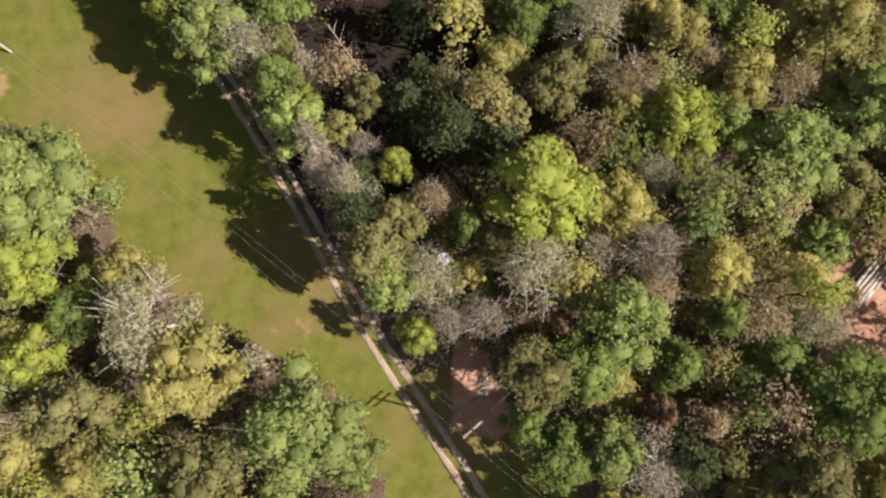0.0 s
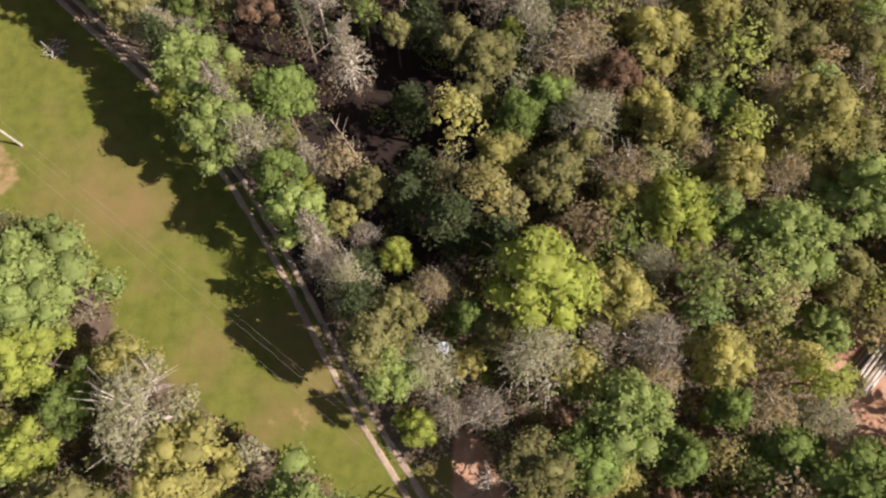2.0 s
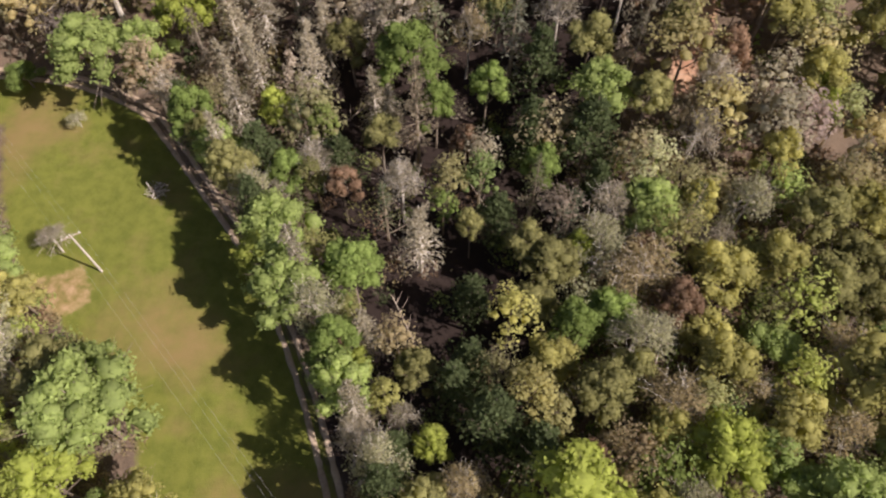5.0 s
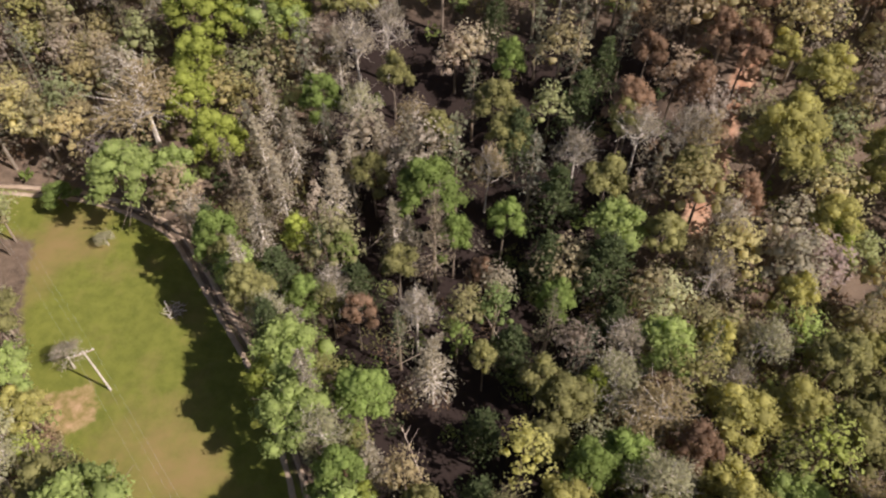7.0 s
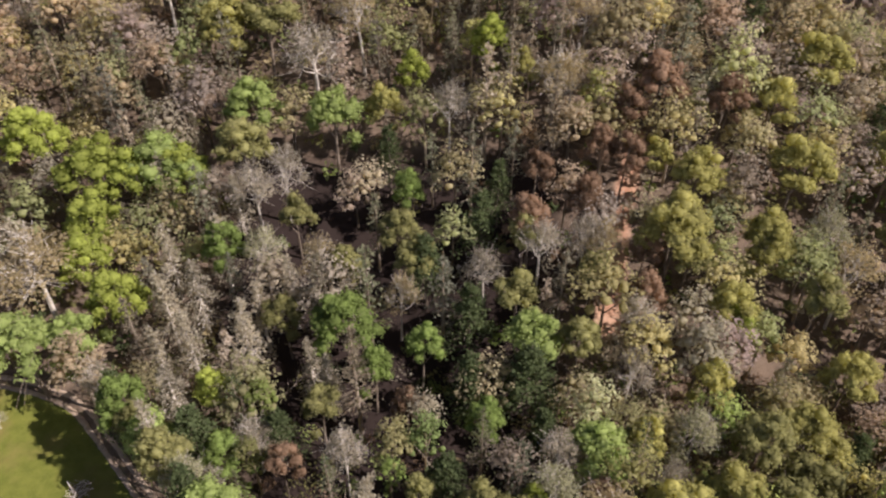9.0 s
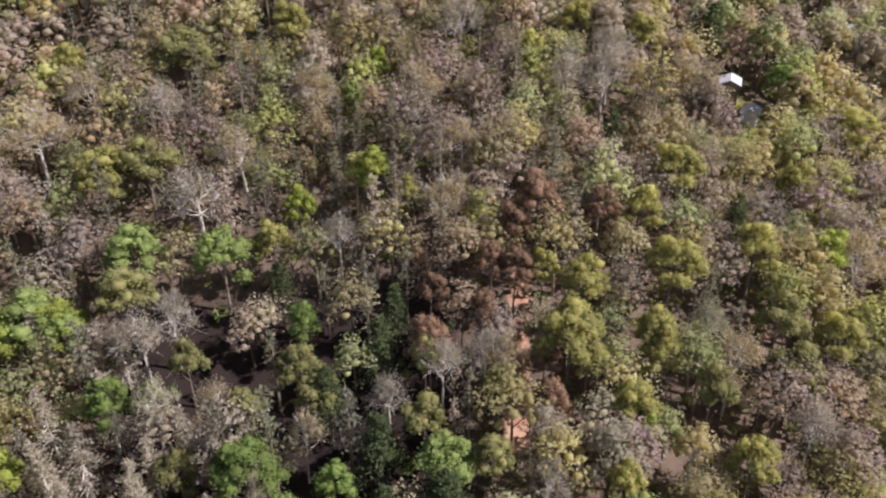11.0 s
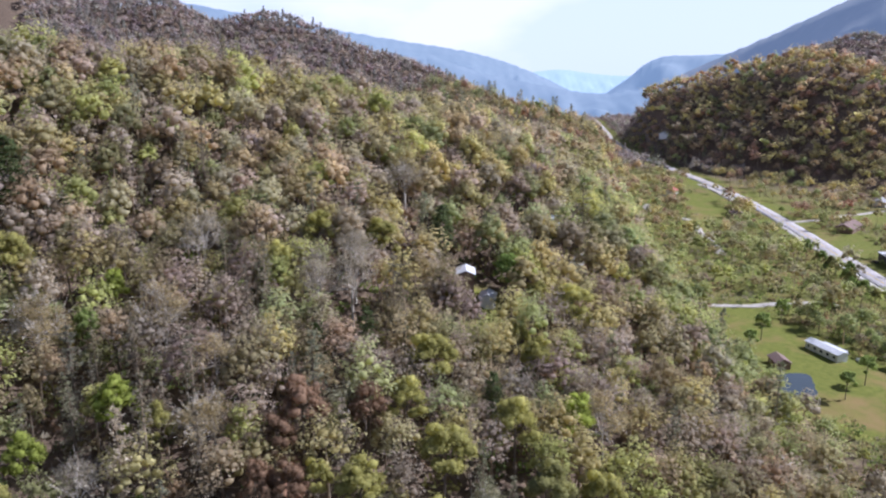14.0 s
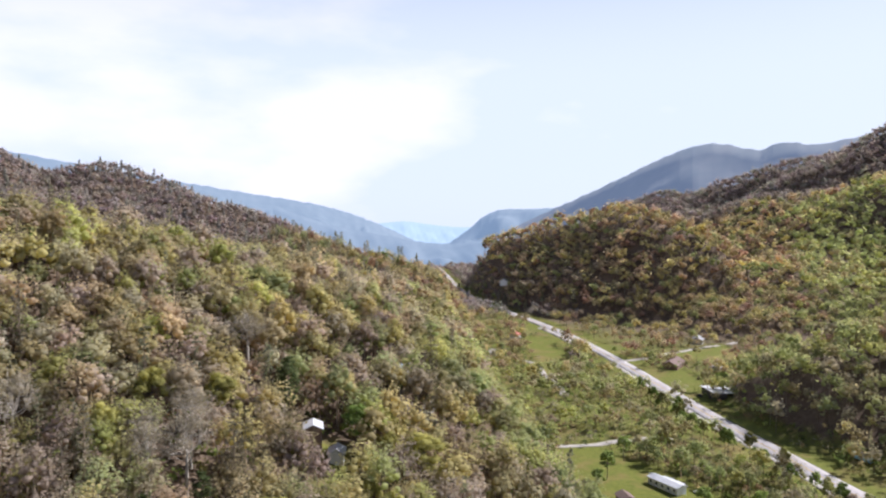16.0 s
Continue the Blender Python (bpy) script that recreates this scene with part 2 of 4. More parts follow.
# ground: one polar sheet, fine near the meadow and coarse towards the horizon
rings = list(np.arange(0.8, 100, 0.85))
while rings[-1] < 4700:
    rings.append(rings[-1] * 1.028 + 0.2)
AZ = 380
rr = np.array(rings)
aa = np.linspace(0, 2 * np.pi, AZ, endpoint=False)
gx = (rr[:, None] * np.sin(aa)[None, :]).ravel()
gy = (rr[:, None] * np.cos(aa)[None, :] + 12).ravel()
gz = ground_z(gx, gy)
verts = np.column_stack([gx, gy, gz])
i0 = np.arange(len(rr) - 1)[:, None] * AZ
j0 = np.arange(AZ)[None, :]
j1 = (j0 + 1) % AZ
faces = np.stack([i0 + j0, i0 + j1, i0 + AZ + j1, i0 + AZ + j0], -1).reshape(-1, 4)[:, ::-1]


def mesh_from(name, verts, faces, mats=(), colours=None, attr="leaf_colour", mat_index=None, smooth_shade=False):
    """A mesh from arrays: all faces with the same number of corners."""
    me = bpy.data.meshes.new(name)
    nf, nc = faces.shape
    me.vertices.add(len(verts))
    me.vertices.foreach_set("co", np.asarray(verts, np.float32).ravel())
    me.loops.add(nf * nc)
    me.loops.foreach_set("vertex_index", np.asarray(faces, np.int32).ravel())
    me.polygons.add(nf)
    me.polygons.foreach_set("loop_start", np.arange(0, nf * nc, nc, dtype=np.int32))
    if mat_index is not None:
        me.polygons.foreach_set("material_index", np.asarray(mat_index, np.int32))
    me.polygons.foreach_set("use_smooth", np.full(nf, smooth_shade))
    for m in mats:
        me.materials.append(m)
    if colours is not None:
        a = me.attributes.new(attr, "FLOAT_COLOR", "POINT")
        a.data.foreach_set("color", np.column_stack([colours, np.ones(len(colours))]).astype(np.float32).ravel())
    me.update(calc_edges=True)
    return me


def ground_material():
    """Grass, leaf litter and bare red soil, shared out by the sheet's cover attribute (r grass, g soil, b painted shade
    of the hollow).
    """
    mat = bpy.data.materials.new("ground_cover")
    nt = tree_of(mat)
    out = node(nt, "ShaderNodeOutputMaterial")
    b = node(nt, "ShaderNodeBsdfPrincipled", Roughness=0.95)
    b.inputs["Specular IOR Level"].default_value = 0.1
    pos = node(nt, "ShaderNodeTexCoord")

    def tex(scale, detail=5.0):
        n = node(nt, "ShaderNodeTexNoise", Scale=scale, Detail=detail, Roughness=0.6)
        nt.links.new(pos.outputs["Object"], n.inputs["Vector"])
        return n

    def ramp(src, a, bb):
        n = node(nt, "ShaderNodeMapRange")
        n.inputs["From Min"].default_value, n.inputs["From Max"].default_value = a, bb
        nt.links.new(src, n.inputs["Value"])
        return n.outputs[0]

    def mix(fac, c1, c2):
        n = node(nt, "ShaderNodeMix", data_type="RGBA")
        nt.links.new(fac, n.inputs[0])
        for k, c in ((6, c1), (7, c2)):
            if isinstance(c, tuple):
                n.inputs[k].default_value = (*c, 1)
            else:
                nt.links.new(c, n.inputs[k])
        return n.outputs[2]

    big, mid, fine = tex(0.055), tex(0.5), tex(6.0, 3.0)
    cov = node(nt, "ShaderNodeAttribute", attribute_name="cover")
    sep = node(nt, "ShaderNodeSeparateColor")
    nt.links.new(cov.outputs["Color"], sep.inputs[0])
    grass = mix(ramp(mid.outputs["Fac"], 0.38, 0.62), (0.09, 0.108, 0.016), (0.135, 0.146, 0.025))
    grass = mix(ramp(big.outputs["Fac"], 0.50, 0.68), grass, (0.205, 0.14, 0.06))
    grass = mix(ramp(fine.outputs["Fac"], 0.35, 1.1), grass, (0.16, 0.158, 0.047))
    litter = mix(ramp(mid.outputs["Fac"], 0.3, 0.7), (0.06, 0.043, 0.03), (0.16, 0.115, 0.08))
    litter = mix(ramp(fine.outputs["Fac"], 0.45, 0.9), litter, (0.21, 0.17, 0.13))
    # shade under the hollow's trees, painted into the litter as near-black
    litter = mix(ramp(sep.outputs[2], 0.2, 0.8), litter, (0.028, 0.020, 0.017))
    soil = mix(ramp(mid.outputs["Fac"], 0.3, 0.7), (0.34, 0.17, 0.10), (0.46, 0.30, 0.20))
    edge = node(nt, "ShaderNodeMath", operation="MULTIPLY_ADD")
    edge.inputs[1].default_value = 0.7
    nt.links.new(mid.outputs["Fac"], edge.inputs[0])
    edge.inputs[2].default_value = -0.35
    g = node(nt, "ShaderNodeMath", operation="ADD")
    nt.links.new(sep.outputs[0], g.inputs[0])
    nt.links.new(edge.outputs[0], g.inputs[1])
    s = node(nt, "ShaderNodeMath", operation="ADD")
    nt.links.new(sep.outputs[1], s.inputs[0])
    nt.links.new(edge.outputs[0], s.inputs[1])
    col = mix(ramp(g.outputs[0], 0.3, 0.6), litter, grass)
    col = mix(ramp(s.outputs[0], 0.35, 0.7), col, soil)
    bp = node(nt, "ShaderNodeBump", Strength=0.6, Distance=0.15)
    nt.links.new(fine.outputs["Fac"], bp.inputs["Height"])
    nt.links.new(bp.outputs[0], b.inputs["Normal"])
    nt.links.new(col, b.inputs["Base Color"])
    nt.links.new(b.outputs[0], out.inputs[0])
    return mat


def soft_inside(x, y, poly, blur):
    closed = [(*p,) for p in poly] + [poly[0]]
    d, _ = to_polyline(x, y, closed)
    d = np.where(inside(x, y, poly), d, -d)
    return smooth(-blur, blur, d)


d_road_g, _ = to_polyline(gx, gy, ROAD_LINE)
grass_amount = soft_inside(gx, gy, MEADOW, 2.6)
for lawn in LAWNS:
    grass_amount = np.maximum(grass_amount, soft_inside(gx, gy, lawn, 5))
grass_amount = np.maximum(grass_amount, 0.6 * soft_inside(gx, gy, YARD, 5))
grass_amount = np.maximum(grass_amount, 0.8 * (1 - smooth(10, 26, d_road_g)))
grass_amount = np.maximum(grass_amount, 0.55 * smooth(140, 200, gx) * smooth(-2, -7, gz) * smooth(700, 500, gx))
soil_amount = np.maximum(soft_inside(gx, gy, CLEARING, 2), soft_inside(gx, gy, PINK_PATCH, 1.0))
soil_amount = np.maximum(soil_amount, soft_inside(gx, gy, RED_CUT, 2))
BARE = [(-67, 36), (-58, 41), (-54, 35), (-60, 29)]          # worn earth round the bleached pole
PADS = [[(128, 168), (140, 180), (144, 172), (133, 164)], [(158, 88), (170, 98), (178, 88), (164, 78)], [(98, 140), (100, 132), (92, 118), (88, 122)]]          # bare soil by the drives
WORN = [(-25, 4), (-17, 8.5), (-11, 3), (-17, -0.5)]          # worn orange grass where the wood meets the track
for pad in PADS:
    soil_amount = np.maximum(soil_amount, 0.8 * soft_inside(gx, gy, pad, 3))
soil_amount = np.maximum(soil_amount, 0.5 * soft_inside(gx, gy, BARE, 2))
soil_amount = np.maximum(soil_amount, 0.34 * soft_inside(gx, gy, WORN, 3))
ground = new("ground", mesh_from("ground", verts, faces, [ground_material()], np.column_stack([grass_amount, soil_amount, soft_inside(gx, gy, SHADED_HOLLOW, 6)]), "cover", smooth_shade=True))
tagged(ground, "rolling mountain ground with mown meadow, leaf litter and red soil", "ground", kind="structure")


# ---------------------------------------------------------------- roads and tracks
def resample(pts, step):
    """A polyline rounded off and cut into even steps."""
    p = np.array(pts, float)
    for _ in range(3):
        q = np.empty((2 * len(p) - 2, 2))
        q[0::2], q[1::2] = 0.75 * p[:-1] + 0.25 * p[1:], 0.25 * p[:-1] + 0.75 * p[1:]
        p = np.vstack([p[:1], q, p[-1:]])
    seg = np.hypot(*np.diff(p, axis=0).T)
    s = np.concatenate([[0], np.cumsum(seg)])
    t = np.linspace(0, s[-1], max(3, int(s[-1] / step)))
    return np.column_stack([np.interp(t, s, p[:, 0]), np.interp(t, s, p[:, 1])])


def ribbon(name, pts, offset, width, mat, lift, step=2.0, ragged=0.0, thick=0.12, level=None):
    """A strip laid along a line on the ground, with a skirt on both sides."""
    p = resample(pts, step)
    tan = np.gradient(p, axis=0)
    tan /= np.hypot(*tan.T)[:, None]
    nor = np.column_stack([tan[:, 1], -tan[:, 0]])
    r = np.random.RandomState(len(p))
    cols = []
    for k, side in enumerate((-1, -1, -0.33, 0.33, 1, 1)):
        w = offset + side * (width / 2 + (r.uniform(-ragged, ragged, len(p)) if abs(side) == 1 else 0))
        q = p + nor * (w[:, None] if np.ndim(w) else w)
        z = ground_z(q[:, 0], q[:, 1]) + lift if level is None else np.full(len(p), level)
        if k in (0, 5):
            z = z - thick
        cols.append(np.column_stack([q, z]))
    v = np.stack(cols, 1).reshape(-1, 3)
    i = np.arange(len(p) - 1)[:, None] * 6
    j = np.arange(5)[None, :]
    f = np.stack([i + j, i + j + 1, i + 6 + j + 1, i + 6 + j], -1).reshape(-1, 4)
    return new(name, mesh_from(name, v, f, [mat], smooth_shade=True))


for off in (-0.8, 0.8):
    ob = ribbon("track_rut", TRACK, off, 0.75, DIRT, 0.06, 0.8, 0.12)
    tagged(ob, "bare pale dirt wheel rut of a farm track across the meadow", "dirt track", kind="structure")
road = ribbon("road", ROAD_LINE, 0, 11.0, ASPHALT, 0.25, 6.0, 0.15, thick=0.5)
tagged(road, "grey asphalt valley road with pale worn shoulders", "road", kind="structure")

# ---------------------------------------------------------------- trees
def tube(p0, p1, r0, r1, sides=5):
    d = np.subtract(p1, p0)
    d = d / (np.linalg.norm(d) + 1e-9)
    u = np.cross(d, (0.3, 0.9, 0.2))
    u /= np.linalg.norm(u)
    w = np.cross(d, u)
    a = np.linspace(0, 2 * np.pi, sides, endpoint=False)
    ring = np.cos(a)[:, None] * u + np.sin(a)[:, None] * w
    v = np.vstack([p0 + ring * r0, p1 + ring * r1])
    k = np.arange(sides)
    f = np.column_stack([k, (k + 1) % sides, sides + (k + 1) % sides, sides + k])
    return v, f


class Pile:
    """Collects quads."""

    def __init__(self):
        self.v, self.f, self.n = [], [], 0

    def add(self, v, f):
        self.v.append(v)
        self.f.append(f + self.n)
        self.n += len(v)

    def done(self):
        return np.vstack(self.v), np.vstack(self.f)


def cards(centres, size, r, droop=0.0, up=0.35, out=None, loose=0.45):
    """Small leaf sprays: one pointed leaf at each centre, turned at random with a lean to the sky."""
    n = len(centres)
    nrm = r.normal(size=(n, 3))
    nrm[:, 2] = np.abs(nrm[:, 2]) + up
    if out is not None:
        nrm = nrm * loose + out
    nrm /= np.linalg.norm(nrm, axis=1)[:, None]
    a = np.cross(nrm, r.normal(size=(n, 3)))
    a /= np.linalg.norm(a, axis=1)[:, None] + 1e-9
    b = np.cross(nrm, a)
    s = (size * r.uniform(0.55, 1.45, n))[:, None]
    w = (r.uniform(0.5, 1.0, n))[:, None]
    p = np.stack([centres - a * s, centres + a * s * 0.8 - b * s * w * 0.75, centres + a * s * 0.6 + b * s * w - nrm * s * (0.1 + droop)], 1)
    return p.reshape(-1, 3), np.arange(3 * n).reshape(n, 3)


def tris(f):
    """Quads cut into triangles; triangles stay as they are."""
    return np.vstack([f[:, :3], f[:, [0, 2, 3]]]) if f.shape[1] == 4 else f


PHI = (1 + 5 ** 0.5) / 2
ICO_V = np.array([(-1, PHI, 0), (1, PHI, 0), (-1, -PHI, 0), (1, -PHI, 0), (0, -1, PHI), (0, 1, PHI), (0, -1, -PHI), (0, 1, -PHI), (PHI, 0, -1), (PHI, 0, 1), (-PHI, 0, -1), (-PHI, 0, 1)]) / math.hypot(1, PHI)
ICO_F = np.array([(0, 11, 5), (0, 5, 1), (0, 1, 7), (0, 7, 10), (0, 10, 11), (1, 5, 9), (5, 11, 4), (11, 10, 2), (10, 7, 6), (7, 1, 8),
                  (3, 9, 4), (3, 4, 2), (3, 2, 6), (3, 6, 8), (3, 8, 9), (4, 9, 5), (2, 4, 11), (6, 2, 10), (8, 6, 7), (9, 8, 1)])


def core(c, rad, r):
    """A rough clump of inner foliage, which the leaf sprays cover."""
    k = ICO_V * r.uniform(0.5, 1.3, (12, 1))
    a = r.uniform(0, 6.28)
    k = k @ np.array([(math.cos(a), math.sin(a), 0), (-math.sin(a), math.cos(a), 0), (0, 0, 1)])
    return c + k * rad * np.array([1, 1, 0.78]), ICO_F


def broadleaf(seed, height, radius, leaves, size, sparse=0.0, limbs=7, lumps=16, full=0.0, loose=0.45):
    """A broad crown of leaf clumps on limbs over a tapered trunk. Returns (trunk, crown) as arrays."""
    r = np.random.RandomState(seed)
    wood = Pile()
    lean = r.normal(0, 0.03, 2) * height
    fork = np.array([lean[0] * 0.5, lean[1] * 0.5, height * r.uniform(0.38, 0.5)])
    wood.add(*tube(np.array([0, 0, -0.6]), fork, 0.018 * height, 0.012 * height, 7))
    top = np.array([lean[0], lean[1], height * 0.92])
    wood.add(*tube(fork, top, 0.011 * height, 0.002 * height, 5))
    centres = []
    for k in range(lumps):
        a = k * 2.4 + r.uniform(-0.5, 0.5)
        q = (k + 0.5) / lumps
        rad = radius * math.sqrt(q) * r.uniform(0.6, 0.98)
        zz = height * (0.92 - 0.40 * (rad / radius) ** 2 + r.uniform(-0.13, 0.06))
        centres.append([lean[0] + rad * math.cos(a), lean[1] + rad * math.sin(a), zz])
    centres = np.array(centres)
    for c in centres[:: max(1, lumps // limbs)]:
        start = fork + (top - fork) * r.uniform(0, 0.6)
        midp = start + (c - start) * 0.55 + np.array([0, 0, -0.04 * height])
        wood.add(*tube(start, midp, 0.006 * height, 0.004 * height, 4))
        wood.add(*tube(midp, c, 0.004 * height, 0.001 * height, 4))
        for _ in range(int(3 + 15 * sparse)):
            e = c + r.normal(0, 0.27 * radius, 3)
            wood.add(*tube(midp + (c - midp) * r.uniform(0.2, 0.9), e, 0.0022 * height, 0.0007 * height, 3))
    pick = r.randint(0, lumps, leaves)
    lump_r = radius * r.uniform(0.8, 1.4, lumps) * 1.62 / math.sqrt(lumps)
    d = r.normal(size=(leaves, 3))
    d /= np.linalg.norm(d, axis=1)[:, None]
    d *= (r.uniform(0.35, 1.0, leaves) ** 0.6)[:, None]
    pts = centres[pick] + d * lump_r[pick][:, None] * np.array([1, 1, 0.72])
    crown = Pile()
    crown.add(*cards(pts, size, r, out=d * 0.9 + np.array([0, 0, 0.5]), loose=loose))
    if full:
        for c, q in zip(centres, lump_r):
            crown.add(*core(c, q * full, r))
    return wood.done(), crown.done()


def conifer(seed, height, radius, leaves, size, dead=False):
    """A tall narrow crown in whorls; dead ones keep only grey drooping boughs."""
    r = np.random.RandomState(seed)
    wood = Pile()
    wood.add(*tube(np.array([0, 0, -0.6]), np.array([0, 0, height]), 0.016 * height, 0.002 * height, 6))
    tips, pts = [], []
    whorls = 13 if dead else 11
    for k in range(whorls):
        q = (k + 0.5) / whorls
        zz = height * (0.28 + 0.70 * q)
        reach = radius * ((1 - q) ** 0.8 + 0.10) * r.uniform(0.75, 1.1)
        for j in range(6):
            a = r.uniform(0, 6.28)
            e = np.array([reach * math.cos(a), reach * math.sin(a), zz - reach * (0.35 if dead else 0.05)]) + r.normal(0, 0.2, 3)
            s = np.array([0, 0, zz])
            wood.add(*tube(s, e, 0.004 * height * (1.1 - q), 0.01, 3))
            m = max(2, leaves // (whorls * 6))
            u = r.uniform(0.25, 1.05, m)[:, None]
            pts.append(s + (e - s) * u + r.normal(0, 0.16 * reach + 0.1, (m, 3)) * np.array([1, 1, 0.6]))
    return wood.done(), cards(np.vstack(pts), size, r, droop=0.5 if dead else 0.15, up=0.1 if dead else 0.5)


def part(name, arrays, mat, parent, label=""):
    ob = new(name, mesh_from(name, arrays[0], arrays[1], [mat], smooth_shade=name == "crown"))
    ob.parent = parent
    return tagged(ob, label) if label else ob


LABELS = {
    "lime": "tall broadleaf tree with bright lime spring leaves",
    "yellow": "broadleaf tree in yellow-green flower on the wooded slope",
    "green": "broadleaf tree with full mid-green leaves",
    "fresh": "broadleaf tree with fresh pale green leaves",
    "olive": "broadleaf tree with thin olive spring leaves",
    "tan": "broadleaf tree with tan budding twigs",
    "grey": "nearly bare grey tree with budding twigs",
    "russet": "small tree with russet brown young leaves",
    "pine": "dark green pine with an uneven crown",
    "silver": "grey-green tree with silvery young leaves",
    "dead": "dead grey conifer with drooping bare boughs",
}
PROTO = {}


def proto(colour, variant):
    """The pattern of a kind: wood, leaves and their materials, in a crown about 4 m in radius."""
    key = (colour, variant)
    if key in PROTO:
        return PROTO[key]
    seed = 31 * sum(map(ord, colour)) + variant
    if colour == "dead":
        w, c = conifer(seed, 19, 2.8, 1700, 0.20, True)
        bark = PALE_BARK
    elif colour == "pine":
        w, c = conifer(seed, 16, 3.8, 2200, 0.27)
        bark = BARK
    elif colour in ("grey", "tan", "silver"):
        w, c = broadleaf(seed, 15, 4.2, {"grey": 1500, "tan": 2000, "silver": 2300}[colour], 0.17, 1.0, 12, 26)
        bark = PALE_BARK
    else:
        w, c = broadleaf(seed, 15, 4.3, 2600, 0.20, 0.15, 8, 30 + 5 * variant, 0.7, 0.75)
        bark = BARK
    PROTO[key] = (w, c, bark, LEAF_MAT[colour])
    return PROTO[key]


FIRST = {}


def plant(colour, variant, x, y, scale, turn, group="trees of the wood", wide=1.0):
    """A tree as a thing of its own: trunk and crown under an empty at its foot."""
    z = float(ground_z(x, y))
    m = pose(x, y, z - 0.1, 0, 0, turn)
    key = (colour, variant)
    if key not in FIRST:
        w, c, bark, leaf = proto(colour, variant)
        kind = "pine_tree" if colour == "pine" else "dead_tree" if colour == "dead" else "tree"
        foot = new(kind)
        part("trunk", w, bark, foot)
        part("crown", c, leaf, foot)
        tagged(foot, LABELS[colour], "tree", group)
        FIRST[key] = foot
        foot.scale = (scale * wide, scale * wide, scale)
        foot.matrix_basis = m @ Matrix.Diagonal((scale * wide, scale * wide, scale, 1))
        return foot
    ob = copy_thing(FIRST[key], m)
    ob.scale = (scale * wide, scale * wide, scale)
    return ob


rng = np.random.RandomState(11)
FREE = [MEADOW, CLEARING, PINK_PATCH]


def wooded(x, y, margin=0.0):
    """Whether a tree may stand there."""
    ok = np.ones(np.shape(x), bool)
    for poly in FREE + LAWNS + [YARD, RED_CUT]:
        ok &= ~inside(x, y, poly)
    d, _ = to_polyline(x, y, ROAD_LINE)
    ok &= d > 14
    d, _ = to_polyline(x, y, TRACK)
    return ok & (d > 1.8)


def mix_at(x, y):
    """Shares of the leaf colours by the part of the wood."""
    if math.hypot(x, y) > 90:
        x, y = x + rng.normal(0, 28), y + rng.normal(0, 28)
    far = math.hypot(x, y)
    if x < -18 and y < 0.35 * -x + 12:
        return ("lime", "fresh", "yellow", "olive", "fresh", "silver")
    if 50 < far < 130 and -0.7 * y < x < 0.18 * y:
        return ("pine", "dead", "pine", "pine", "olive", "pine", "dead", "green", "pine", "grey")
    if far < 75:
        return ("olive", "fresh", "grey", "tan", "silver", "pine", "olive", "green", "yellow", "yellow", "olive", "green") if x < 22 or y < 4 else ("yellow", "olive", "fresh", "tan", "yellow", "green", "olive", "lime")
    if x > 440 and 0.26 * x < y < 0.46 * x and x < 1010:
        return ("fresh", "fresh", "lime", "green", "fresh", "olive")
    if x > 150 and far < 480 and 0.3 * x < y < 1.25 * x - 20:
        return ("fresh", "green", "fresh", "olive", "lime", "silver")
    if x > 380 and y < 0.3 * x + 20:
        return ("olive", "tan", "olive", "green", "yellow", "russet")
    if far < 430:
        return ("olive", "yellow", "tan", "grey", "silver", "yellow", "olive", "yellow", "tan", "grey", "lime", "grey", "pine", "fresh")
    if far < 800 and y > 1.45 * x:
        return ("pine", "olive", "russet", "pine", "green", "tan")
    if far < 800:
        return ("olive", "tan", "yellow", "olive", "green", "tan", "yellow", "russet")
    return ("grey", "tan", "russet", "grey", "olive", "pine", "russet", "tan", "pine") if x < 650 else ("olive", "tan", "yellow", "olive", "green", "tan", "yellow", "russet") if far < 1120 else ("grey", "tan", "russet", "grey", "olive", "tan", "russet", "green")


def scatter(x0, x1, y0, y1, step, keep=1.0):
    xs, ys = np.meshgrid(np.arange(x0, x1, step), np.arange(y0, y1, step))
    x = (xs + rng.uniform(-0.42, 0.42, xs.shape) * step).ravel()
    y = (ys + rng.uniform(-0.42, 0.42, ys.shape) * step).ravel()
    ok = wooded(x, y) & (rng.uniform(size=len(x)) < keep)
    return x[ok], y[ok]


